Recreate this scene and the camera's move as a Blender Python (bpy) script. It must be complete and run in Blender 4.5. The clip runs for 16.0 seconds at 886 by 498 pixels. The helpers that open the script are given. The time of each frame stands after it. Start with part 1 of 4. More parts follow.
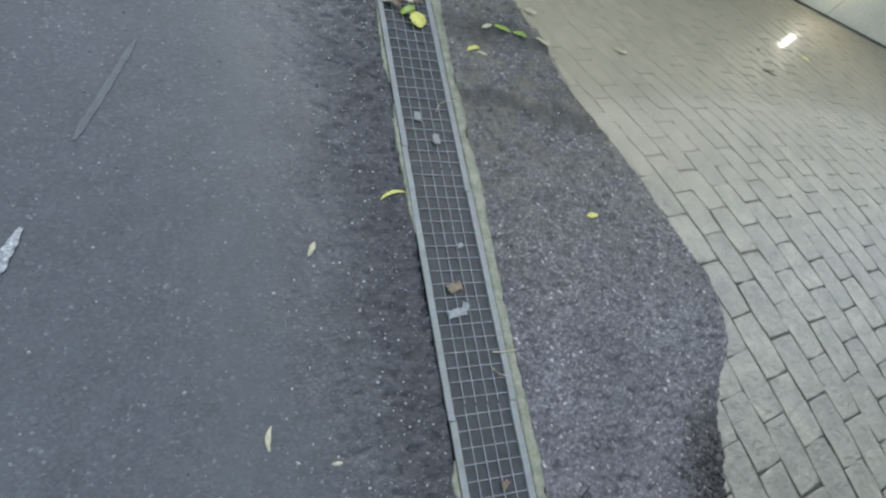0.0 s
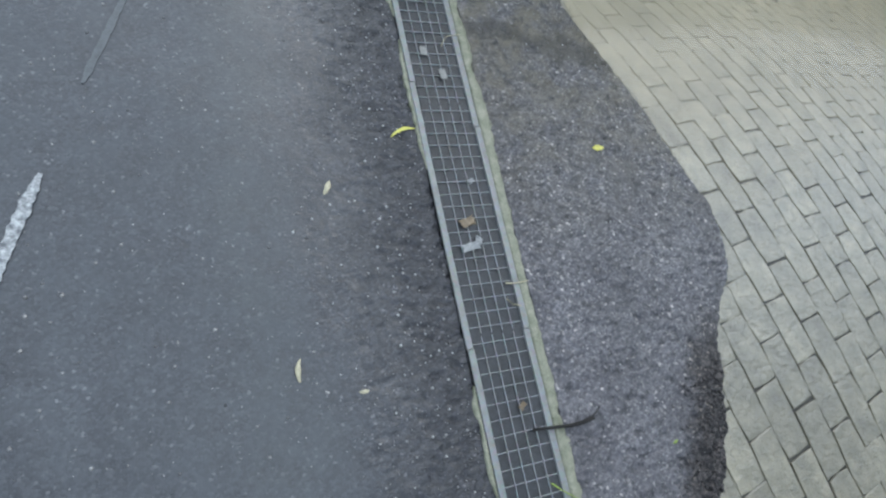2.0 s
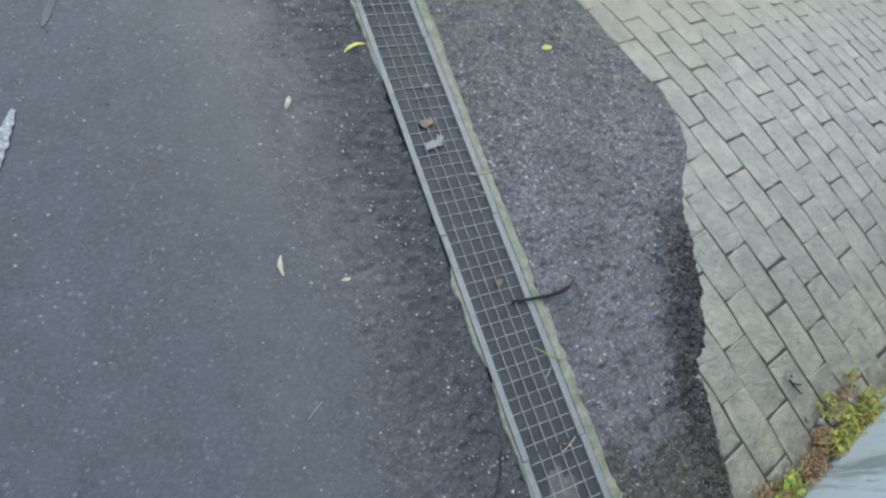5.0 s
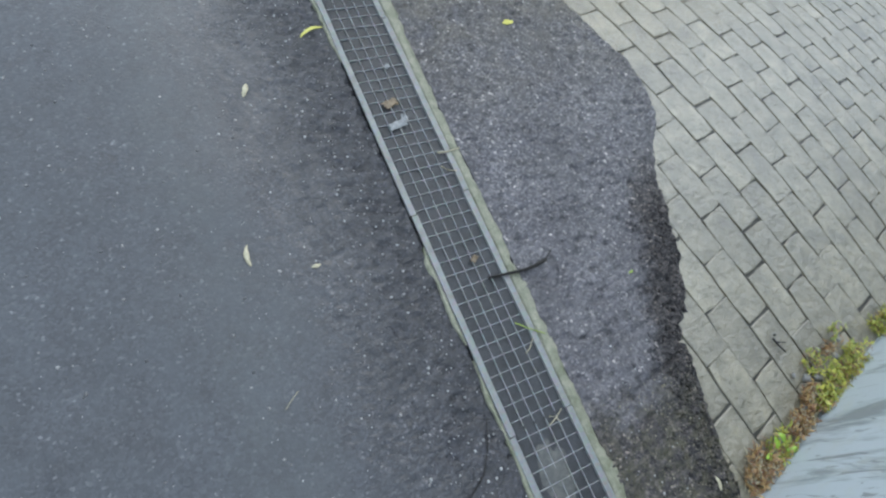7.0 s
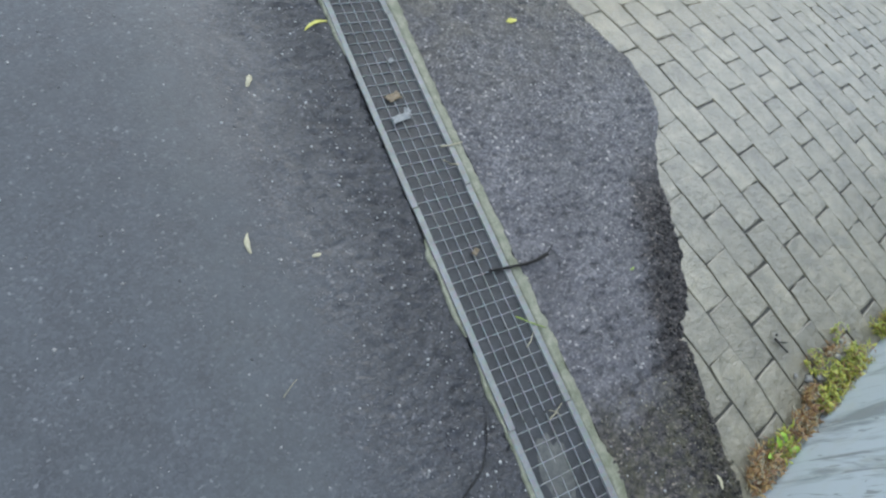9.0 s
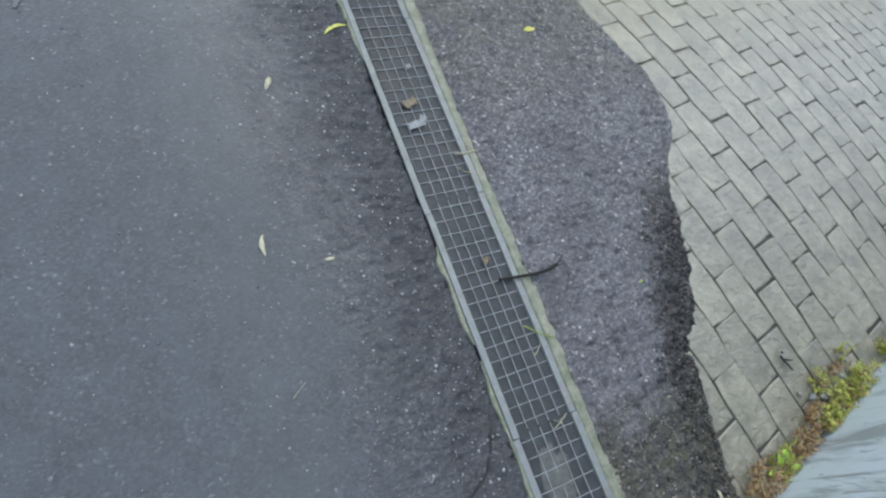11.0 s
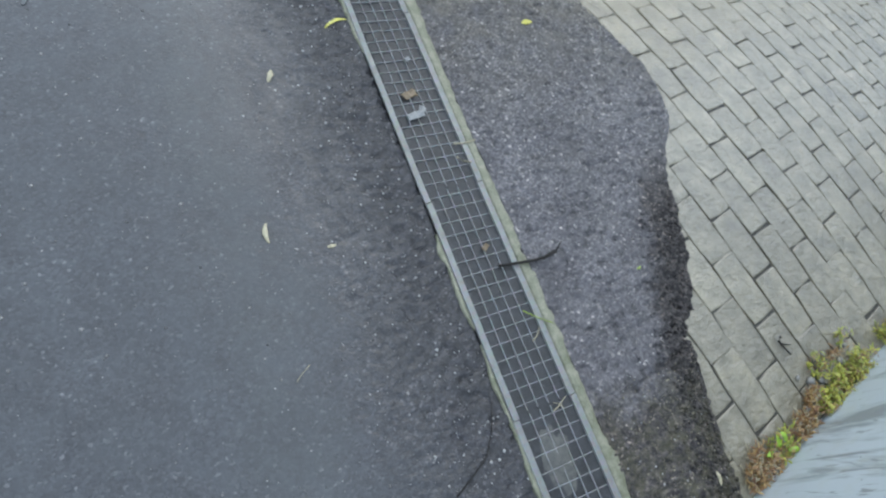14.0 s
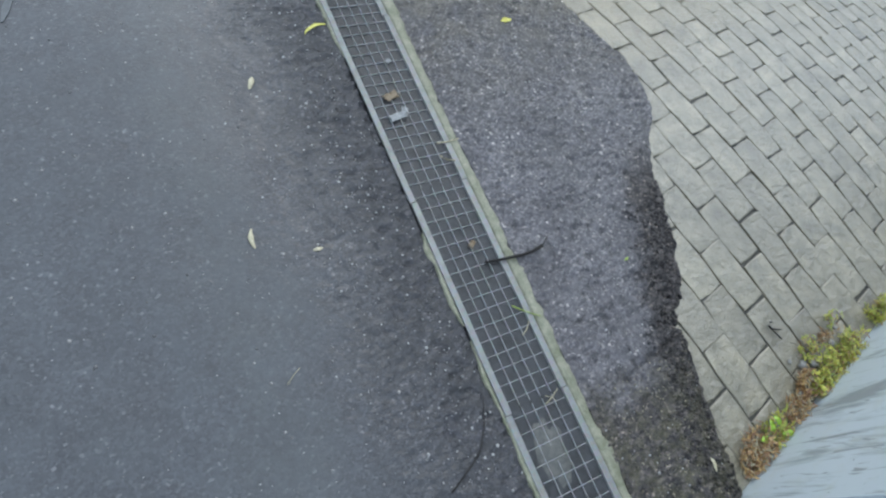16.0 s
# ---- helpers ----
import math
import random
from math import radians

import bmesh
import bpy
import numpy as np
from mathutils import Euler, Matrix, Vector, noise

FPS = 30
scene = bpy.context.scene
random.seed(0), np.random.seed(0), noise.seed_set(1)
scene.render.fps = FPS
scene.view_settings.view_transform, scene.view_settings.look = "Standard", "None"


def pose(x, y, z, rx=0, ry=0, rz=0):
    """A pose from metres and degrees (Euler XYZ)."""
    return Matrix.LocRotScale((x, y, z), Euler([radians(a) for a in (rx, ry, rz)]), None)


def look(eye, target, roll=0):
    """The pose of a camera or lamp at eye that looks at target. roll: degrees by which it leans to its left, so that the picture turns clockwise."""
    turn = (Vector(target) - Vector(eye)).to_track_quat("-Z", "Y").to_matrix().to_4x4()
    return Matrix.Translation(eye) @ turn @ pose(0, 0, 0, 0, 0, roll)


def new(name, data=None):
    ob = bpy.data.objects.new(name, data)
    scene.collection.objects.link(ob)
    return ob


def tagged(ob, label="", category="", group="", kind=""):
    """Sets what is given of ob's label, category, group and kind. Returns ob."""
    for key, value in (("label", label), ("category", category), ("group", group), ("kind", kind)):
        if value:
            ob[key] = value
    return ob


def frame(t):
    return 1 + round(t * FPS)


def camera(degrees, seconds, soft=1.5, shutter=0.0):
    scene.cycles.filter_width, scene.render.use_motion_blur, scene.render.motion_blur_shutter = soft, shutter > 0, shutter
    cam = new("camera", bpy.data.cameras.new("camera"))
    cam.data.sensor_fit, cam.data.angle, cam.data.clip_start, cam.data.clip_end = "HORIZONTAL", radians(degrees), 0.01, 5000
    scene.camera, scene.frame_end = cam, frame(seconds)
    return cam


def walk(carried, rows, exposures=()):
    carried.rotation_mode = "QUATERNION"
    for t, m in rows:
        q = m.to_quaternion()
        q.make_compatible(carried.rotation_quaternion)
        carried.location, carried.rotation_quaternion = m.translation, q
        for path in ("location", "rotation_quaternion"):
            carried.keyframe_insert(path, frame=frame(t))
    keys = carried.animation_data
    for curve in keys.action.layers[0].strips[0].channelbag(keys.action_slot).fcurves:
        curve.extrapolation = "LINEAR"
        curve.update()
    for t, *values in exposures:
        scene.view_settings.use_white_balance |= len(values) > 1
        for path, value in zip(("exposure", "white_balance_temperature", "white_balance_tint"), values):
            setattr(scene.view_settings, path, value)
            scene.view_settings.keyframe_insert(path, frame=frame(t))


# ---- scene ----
EXPOSURE = 0.31
cam = camera(72.0, 16.0, soft=2.3)
ROWS = [
    (0.0, -0.5731, 0.4721, 1.3814, 25.380, -19.926, -10.500),
    (0.5, -0.5945, 0.4747, 1.3808, 23.902, -20.287, -10.916),
    (1.0, -0.6139, 0.4746, 1.3794, 22.494, -20.399, -11.390),
    (1.5, -0.6312, 0.4687, 1.3786, 21.078, -20.518, -11.663),
    (2.0, -0.6497, 0.4653, 1.3831, 20.358, -20.467, -12.525),
    (2.5, -0.6593, 0.4355, 1.3866, 19.971, -20.407, -13.431),
    (3.0, -0.6599, 0.3474, 1.4018, 20.307, -19.640, -13.548),
    (3.5, -0.6614, 0.2691, 1.3959, 20.728, -18.882, -15.310),
    (4.0, -0.6633, 0.2042, 1.3865, 21.564, -18.137, -17.256),
    (4.5, -0.6553, 0.1819, 1.3882, 22.238, -17.725, -18.850),
    (7.0, -0.6140, 0.1184, 1.3475, 23.951, -17.154, -24.533),
    (7.5, -0.6101, 0.1086, 1.3427, 24.509, -16.610, -25.568),
    (8.0, -0.6142, 0.1022, 1.3412, 24.283, -16.650, -24.960),
    (8.5, -0.6169, 0.1023, 1.3398, 24.068, -16.864, -24.526),
    (9.0, -0.6270, 0.0774, 1.3215, 24.877, -17.472, -23.787),
    (11.5, -0.6461, 0.1073, 1.3461, 23.598, -17.836, -21.490),
    (12.0, -0.6545, 0.1075, 1.3467, 23.507, -17.926, -21.341),
    (12.5, -0.6495, 0.0785, 1.3535, 23.979, -17.535, -21.021),
    (13.0, -0.6498, 0.0754, 1.3566, 23.859, -17.389, -21.287),
    (13.5, -0.6520, 0.0609, 1.3562, 24.166, -17.295, -21.528),
    (14.0, -0.6487, 0.0564, 1.3557, 24.184, -17.173, -21.979),
    (14.5, -0.6477, 0.0432, 1.3543, 24.611, -16.987, -22.465),
    (15.0, -0.6438, 0.0442, 1.3592, 24.631, -16.834, -23.137),
    (15.5, -0.6372, 0.0411, 1.3597, 24.880, -16.638, -23.829),
    (16.0, -0.6271, 0.0294, 1.3647, 25.231, -16.265, -24.264),
]
walk(cam, [(t, pose(x, y, z, rx, ry, rz)) for t, x, y, z, rx, ry, rz in ROWS], [(0, EXPOSURE - 0.10, 5850, 4), (2.2, EXPOSURE, 5850, 4), (16, EXPOSURE, 5850, 4)])

# ---- light: overcast, rain ----
world = bpy.data.worlds.new("overcast_sky")
scene.world = world
world.use_nodes = True
wn, wl = world.node_tree.nodes, world.node_tree.links
sky = wn.new("ShaderNodeTexSky")
sky.sky_type = "NISHITA"
sky.sun_disc = False
SUN_EL, SUN_ROT = radians(42), radians(36)
sky.sun_elevation, sky.sun_rotation = SUN_EL, SUN_ROT
sky.air_density, sky.dust_density, sky.ozone_density = 1.0, 4.5, 1.0
cloud = wn.new("ShaderNodeMix")
cloud.data_type = "RGBA"
cloud.inputs[0].default_value = 0.72
cloud.inputs[7].default_value = (5.95, 6.3, 6.85, 1)
wl.new(sky.outputs[0], cloud.inputs[6])
wl.new(cloud.outputs[2], wn["Background"].inputs[0])
wn["Background"].inputs[1].default_value = 0.185
sun_data = bpy.data.lights.new("sun", "SUN")
sun_data.energy, sun_data.angle, sun_data.color = 1.0, radians(110), (0.95, 0.98, 1.0)
sun = new("sun", sun_data)
sun.matrix_world = look((3 * math.sin(SUN_ROT), 3 * math.cos(SUN_ROT), 3 * math.tan(SUN_EL)), (0, 0, 0))


# ---- materials ----
class Nodes:
    """Short hand for a node material."""

    def __init__(self, name):
        self.m = bpy.data.materials.new(name)
        self.m.use_nodes = True
        self.t = self.m.node_tree
        self.b = self.t.nodes["Principled BSDF"]
        self.co = self.t.nodes.new("ShaderNodeTexCoord").outputs["Object"]

    def put(self, kind, links=(), **props):
        n = self.t.nodes.new("ShaderNode" + kind)
        for k, v in props.items():
            if k.startswith("i_"):
                n.inputs[k[2:].replace("_", " ")].default_value = v
            else:
                setattr(n, k, v)
        for name, out in links:
            self.t.links.new(out, n.inputs[name])
        return n

    def noise(self, scale, detail=4, rough=0.6, co=None, dist=0.0):
        return self.put("TexNoise", [("Vector", co or self.co)], i_Scale=scale, i_Detail=detail, i_Roughness=rough, i_Distortion=dist).outputs[0]

    def cells(self, scale, feature="F1", co=None):
        return self.put("TexVoronoi", [("Vector", co or self.co)], feature=feature, i_Scale=scale)

    def ramp(self, fac, *stops):
        n = self.put("ValToRGB", [("Fac", fac)])
        e = n.color_ramp.elements
        while len(e) < len(stops):
            e.new(0.5)
        for el, (pos, col) in zip(e, stops):
            el.position = pos
            el.color = (*col, 1) if isinstance(col, tuple) else (col, col, col, 1)
        return n.outputs[0]

    def mix(self, fac, a, b, mode="MIX"):
        n = self.put("Mix", data_type="RGBA", blend_type=mode)
        for i, v in ((0, fac), (6, a), (7, b)):
            if isinstance(v, (int, float)) and i == 0:
                n.inputs[i].default_value = v
            elif isinstance(v, tuple):
                n.inputs[i].default_value = (*v, 1)
            else:
                self.t.links.new(v, n.inputs[i])
        return n.outputs[2]

    def math(self, op, a, b=0.0, c=0.0):
        n = self.put("Math", operation=op)
        for i, v in enumerate((a, b, c)):
            if isinstance(v, (int, float)):
                n.inputs[i].default_value = v
            else:
                self.t.links.new(v, n.inputs[i])
        return n.outputs[0]

    def map(self, v, a, b, c=0.0, d=1.0):
        n = self.put("MapRange", [("Value", v)])
        for i, w in enumerate((a, b, c, d)):
            n.inputs[i + 1].default_value = w
        return n.outputs[0]

    def bump(self, height, strength, distance, normal=None):
        n = self.put("Bump", [("Height", height)] + ([("Normal", normal)] if normal else []), i_Distance=distance)
        if isinstance(strength, (int, float)):
            n.inputs["Strength"].default_value = strength
        else:
            self.t.links.new(strength, n.inputs["Strength"])
        return n.outputs[0]

    def set(self, **kw):
        for k, v in kw.items():
            s = self.b.inputs[k.replace("_", " ")]
            if isinstance(v, (int, float)):
                s.default_value = v
            elif isinstance(v, tuple):
                s.default_value = (*v, 1) if len(v) == 3 else v
            else:
                self.t.links.new(v, s)
        return self

    def axes(self):
        n = self.put("SeparateXYZ", [("Vector", self.co)])
        return n.outputs


def asphalt(name, road):
    n = Nodes(name)
    x, y, z = n.axes()
    stone = n.cells(165 if road else 150)
    value = n.put("SeparateColor", [("Color", stone.outputs["Color"])]).outputs[0]
    tone = n.ramp(value, (0.0, (0.012, 0.012, 0.015)), (0.5, (0.036, 0.036, 0.042)), (0.88, (0.068, 0.067, 0.073)), (0.975, (0.095, 0.093, 0.093)), (1.0, (0.22, 0.21, 0.205)))
    patch = n.noise(5.0, 5, 0.62)
    fine = n.noise(60, 4, 0.7)
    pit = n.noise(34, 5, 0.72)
    tone = n.mix(1.0, tone, n.ramp(patch, (0.28, 0.70), (0.5, 0.97), (0.72, 1.28)), "MULTIPLY")
    tone = n.mix(1.0, tone, n.ramp(fine, (0.25, 0.55), (0.75, 1.4)), "MULTIPLY")
    warp = n.math("ADD", x, n.math("MULTIPLY", n.math("SUBTRACT", n.noise(3.0, 5, 0.6), 0.5), 0.35))
    flow = n.put("Mapping", [("Vector", n.co)])
    if road:
        # silt settled along the wheel track, and a smooth sheet of water beyond it
        silt = n.math("MULTIPLY", n.map(warp, -0.66, -0.50), n.map(warp, -0.34, -0.47))
        silt = n.math("MULTIPLY", silt, n.map(n.noise(8, 5, 0.6), 0.3, 0.7, 0.2, 0.95))
        tone = n.mix(n.math("MULTIPLY", silt, 0.45), tone, (0.088, 0.094, 0.078))
        sheet = n.map(warp, -0.12, -0.42)
        sheet = n.math("MULTIPLY", sheet, n.map(n.noise(13, 5, 0.65), 0.30, 0.62, 0.50, 1.0))
        tone = n.mix(n.math("MULTIPLY", sheet, 0.62), tone, n.mix(patch, (0.022, 0.026, 0.032), (0.042, 0.048, 0.056)))
        film = n.map(sheet, 0, 1, 0.80, 1.0)
        # dark tint by the drain: the dark wall's reflection put into the colour
        tone = n.mix(1.0, tone, n.mix(sheet, (0.46, 0.46, 0.53), (0.82, 0.85, 0.9)), "MULTIPLY")
        flow.inputs["Scale"].default_value = (0.75, 1.2, 1)
        flow.inputs["Rotation"].default_value = (0, 0, radians(-25))
        wave = n.noise(44, 4, 0.6, flow.outputs[0], 0.7)
        ripple = n.bump(wave, n.map(sheet, 0, 0.8, 1.0, 0.02), 0.014)
        ripple = n.bump(n.noise(16, 3, 0.5), 0.03, 0.01, ripple)
        gloss = n.map(sheet, 0, 1, 0.22, 0.11)
        still = n.map(sheet, 0, 1, 0.8, 0.22)
    else:
        ragged = n.math("MULTIPLY", n.math("SUBTRACT", n.noise(10, 5, 0.65), 0.5), 0.34)
        border = n.math("ADD", n.math("SUBTRACT", x, n.math("MULTIPLY", y, 0.40)), ragged)
        broken = n.math("MAXIMUM", n.map(border, 0.42, 0.50), n.map(n.math("ADD", y, ragged), 0.04, -0.08))
        broken = n.math("MULTIPLY", broken, n.map(y, 0.68, 0.50))
        smooth = n.math("MULTIPLY", n.map(broken, 0, 1, 1.0, 0.0), n.map(n.math("ADD", y, ragged), 1.05, 0.38, 0.05, 0.38))
        tone = n.mix(smooth, tone, n.mix(n.map(patch, 0.3, 0.7), (0.034, 0.033, 0.038), (0.060, 0.058, 0.065)))
        tone = n.mix(1.0, tone, n.mix(broken, (2.15, 2.08, 2.05), (1.2, 1.06, 0.93)), "MULTIPLY")
        moss = n.math("MULTIPLY", n.map(y, 0.05, -0.14), n.map(n.noise(24, 4, 0.7), 0.42, 0.62))
        tone = n.mix(n.math("MULTIPLY", moss, 0.55), tone, (0.088, 0.082, 0.042))
        silt = n.math("MULTIPLY", n.map(y, 0.75, 1.5), n.map(n.noise(8, 6, 0.65), 0.38, 0.6, 0.2, 1.0))
        tone = n.mix(n.math("MULTIPLY", silt, 0.85), tone, n.mix(fine, (0.050, 0.044, 0.030), (0.165, 0.142, 0.098)))
        # wet silt ridges across the strip, their shaded slopes painted dark
        ridge_y = n.math("ADD", n.math("ADD", y, n.math("MULTIPLY", x, 0.12)), n.math("MULTIPLY", n.math("SUBTRACT", n.noise(5, 5, 0.6), 0.5), 0.30))
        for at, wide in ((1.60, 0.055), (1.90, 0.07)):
            bar = n.map(n.math("ABSOLUTE", n.math("SUBTRACT", ridge_y, at)), wide, wide * 0.35, 0.0, 0.7)
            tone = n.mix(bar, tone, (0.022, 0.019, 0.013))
        film = n.math("MULTIPLY", n.map(n.noise(7, 4, 0.6), 0.32, 0.6, 0.45, 1.0), n.map(broken, 0, 1, 1.0, 0.35))
        flow.inputs["Scale"].default_value = (0.6, 1.3, 1)
        flow.inputs["Rotation"].default_value = (0, 0, radians(14))
        wave = n.noise(50, 5, 0.65, flow.outputs[0], 0.9)
        ripple = n.bump(wave, 0.85, 0.012)
        gloss = 0.22
        still = n.map(broken, 0, 1, 0.6, 0.9)
    # scattered pits, near-black in the colour and sunk in the relief
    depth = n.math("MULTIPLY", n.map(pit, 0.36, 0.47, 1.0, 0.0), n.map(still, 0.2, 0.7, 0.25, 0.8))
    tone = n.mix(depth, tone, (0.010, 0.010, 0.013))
    relief = n.math("ADD", n.math("MULTIPLY", stone.outputs["Distance"], -1.0), n.math("MULTIPLY", fine, 0.8))
    relief = n.math("SUBTRACT", relief, depth)
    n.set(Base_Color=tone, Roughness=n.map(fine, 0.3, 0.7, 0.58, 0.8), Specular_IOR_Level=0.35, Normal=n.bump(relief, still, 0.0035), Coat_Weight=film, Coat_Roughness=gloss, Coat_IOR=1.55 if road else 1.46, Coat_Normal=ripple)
    return n.m


def stone_like(name, col, dark, speck=220, rough=0.6, coat=0.0, bump=0.35, vary=0.2, big=9, obj=True, lumps=0.0):
    """Concrete, mortar and pavers: grain, pores, damp blotches and a shade of its own for each piece."""
    n = Nodes(name)
    info = n.put("ObjectInfo")
    shift = n.put("VectorMath", [(0, n.co)], operation="ADD")
    if obj:
        off = n.put("CombineXYZ", [("X", n.math("MULTIPLY", info.outputs["Random"], 37.0)), ("Y", n.math("MULTIPLY", info.outputs["Random"], 91.0))])
        n.t.links.new(off.outputs[0], shift.inputs[1])
    co = shift.outputs[0]
    grain = n.noise(speck, 5, 0.75, co)
    blotch = n.noise(big, 6, 0.62, co)
    pores = n.cells(speck * 1.4, co=co).outputs["Distance"]
    tone = n.mix(n.map(blotch, 0.32, 0.68), dark, col)
    tone = n.mix(1.0, tone, n.ramp(grain, (0.25, 0.72), (0.75, 1.22)), "MULTIPLY")
    tone = n.mix(1.0, tone, n.ramp(info.outputs["Random"], (0.0, 1 - vary), (1.0, 1 + vary)), "MULTIPLY")
    h = n.math("ADD", grain, n.math("MULTIPLY", n.map(pores, 0.0, 0.25), 0.5))
    split = n.bump(n.noise(30, 5, 0.6, co), lumps, 0.012) if lumps else None
    n.set(Base_Color=tone, Roughness=n.map(blotch, 0.3, 0.7, rough - 0.12, rough + 0.1), Normal=n.bump(h, bump, 0.003, split), Coat_Weight=coat, Coat_Roughness=0.2, Coat_IOR=1.7, Coat_Normal=n.bump(n.noise(38, 4, 0.6, co), 0.22, 0.01, split))
    return n.m


def steel(name, col, rough=0.45):
    n = Nodes(name)
    spangle = n.cells(160).outputs["Color"]
    worn = n.noise(40, 5, 0.7)
    tone = n.mix(n.map(worn, 0.42, 0.7, 0, 0.6), col, (0.20, 0.19, 0.165))
    tone = n.mix(0.18, tone, spangle, "MULTIPLY")
    n.set(Base_Color=tone, Metallic=0.35, Roughness=n.map(worn, 0.3, 0.7, rough - 0.1, rough + 0.2), Normal=n.bump(n.noise(300, 3, 0.7), 0.15, 0.001))
    return n.m


def blade_mat(name, a, b, rough=0.45, coat=0.4):
    n = Nodes(name)
    rnd = n.put("NewGeometry").outputs["Random Per Island"]
    tone = n.mix(rnd, a, b)
    tone = n.mix(1.0, tone, n.ramp(n.noise(180, 4, 0.6), (0.3, 0.7), (0.7, 1.2)), "MULTIPLY")
    n.set(Base_Color=tone, Roughness=rough, Coat_Weight=coat, Coat_Roughness=0.2)
    return n.m


def plaster_wall(name):
    n = Nodes(name)
    streak = n.put("Mapping", [("Vector", n.co)])
    streak.inputs["Scale"].default_value = (1.0, 1.0, 0.16)
    runs = n.noise(9, 6, 0.62, streak.outputs[0], 0.6)
    hair = n.noise(48, 4, 0.6, streak.outputs[0], 0.8)
    blot = n.noise(11, 6, 0.68)
    tone = n.mix(n.map(runs, 0.525, 0.60, 0, 0.8), (0.43, 0.485, 0.515), (0.17, 0.19, 0.195))
    tone = n.mix(n.map(hair, 0.60, 0.645, 0, 0.75), tone, (0.17, 0.18, 0.18))
    tone = n.mix(n.math("MULTIPLY", n.map(blot, 0.52, 0.72), 0.45), tone, (0.40, 0.42, 0.36))
    pits = n.map(n.cells(60).outputs["Distance"], 0.0, 0.10, 0.35, 1.0)
    tone = n.mix(0.6, tone, n.ramp(pits, (0.0, 0.3), (1.0, 1.0)), "MULTIPLY")
    spots = n.map(n.cells(26).outputs["Distance"], 0.035, 0.06, 0.9, 0.0)
    tone = n.mix(spots, tone, (0.07, 0.075, 0.075))
    h = n.math("ADD", blot, n.math("MULTIPLY", n.noise(150, 4, 0.7), 0.25))
    n.set(Base_Color=tone, Roughness=0.5, Normal=n.bump(h, 0.3, 0.004), Coat_Weight=0.25, Coat_Roughness=0.25)
    return n.m


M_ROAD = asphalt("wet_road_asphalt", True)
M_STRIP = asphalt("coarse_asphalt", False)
M_PAVER = stone_like("wet_concrete_paver", (0.262, 0.236, 0.164), (0.112, 0.101, 0.068), 190, 0.5, 1.0, 0.9, 0.16, 11, lumps=0.8)
M_BED = stone_like("wet_joint_sand", (0.070, 0.066, 0.054), (0.036, 0.034, 0.028), 260, 0.8, 0.1, 0.6, 0.0)
M_MORTAR = stone_like("mossy_mortar", (0.29, 0.285, 0.215), (0.12, 0.13, 0.075), 150, 0.7, 0.25, 0.8, 0.1, 30)
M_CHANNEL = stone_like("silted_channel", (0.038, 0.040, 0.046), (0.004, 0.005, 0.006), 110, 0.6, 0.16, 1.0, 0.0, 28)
M_WALL = plaster_wall("painted_render")
M_BACK = stone_like("grey_green_concrete", (0.78, 0.74, 0.60), (0.66, 0.62, 0.50), 150, 0.65, 0.1, 0.3, 0.04, 4)
M_RAIL = steel("galvanised_frame", (0.225, 0.235, 0.235))
M_GRATE = steel("galvanised_grate", (0.33, 0.34, 0.35))
M_PAINT = stone_like("worn_road_paint", (0.46, 0.47, 0.47), (0.07, 0.075, 0.085), 150, 0.6, 0.4, 0.6, 0.0, 75)
M_FAINT = stone_like("ghost_of_road_paint", (0.082, 0.090, 0.097), (0.036, 0.041, 0.047), 150, 0.6, 0.4, 0.4, 0.0, 45)
M_GROUND = stone_like("wet_ground", (0.10, 0.10, 0.095), (0.06, 0.06, 0.06), 30, 0.6, 0.4, 0.4, 0.0, 0.6)
M_YELLOW = blade_mat("yellow_leaf", (0.55, 0.52, 0.09), (0.66, 0.62, 0.16))
M_LIME = blade_mat("lime_leaf", (0.20, 0.30, 0.03), (0.36, 0.42, 0.05))
M_PALE = blade_mat("pale_straw", (0.42, 0.385, 0.26), (0.33, 0.29, 0.18))
M_DEADLEAF = blade_mat("brown_leaf", (0.11, 0.075, 0.040), (0.16, 0.115, 0.060))
M_WEED = blade_mat("weed_leaf", (0.17, 0.24, 0.030), (0.52, 0.50, 0.07))
M_BROAD = blade_mat("broad_weed_leaf", (0.18, 0.34, 0.02), (0.30, 0.46, 0.03))
M_WEEDRED = blade_mat("reddish_weed", (0.17, 0.065, 0.030), (0.44, 0.30, 0.11))
M_TWIG = blade_mat("dark_twig", (0.008, 0.007, 0.006), (0.014, 0.011, 0.009), 0.85, 0.0)
M_GRIT_SPLASH = blade_mat("grit", (0.06, 0.06, 0.065), (0.36, 0.35, 0.34), 0.5)
M_SPECK = blade_mat("pale_speck", (0.10, 0.10, 0.105), (0.46, 0.46, 0.45), 0.4)
M_CRUMB = blade_mat("straw_crumb", (0.09, 0.08, 0.05), (0.30, 0.27, 0.19), 0.6)
M_PAPER = blade_mat("wet_paper", (0.20, 0.205, 0.205), (0.27, 0.275, 0.275), 0.6, 0.1)
M_PEBBLE = blade_mat("pale_pebble", (0.15, 0.15, 0.145), (0.23, 0.225, 0.21), 0.6, 0.1)
M_SILT = stone_like("pale_silt", (0.12, 0.12, 0.108), (0.045, 0.047, 0.047), 210, 0.7, 0.2, 0.8, 0.0, 60)
M_DARK = blade_mat("foot_line_black", (0.03, 0.03, 0.028), (0.05, 0.05, 0.045), 0.8)
lamp_nodes = Nodes("lamp_glass")
lamp_nodes.set(Base_Color=(0.8, 0.8, 0.75), Emission_Color=(1.0, 0.90, 0.70), Emission_Strength=90.0)
M_LAMP = lamp_nodes.m


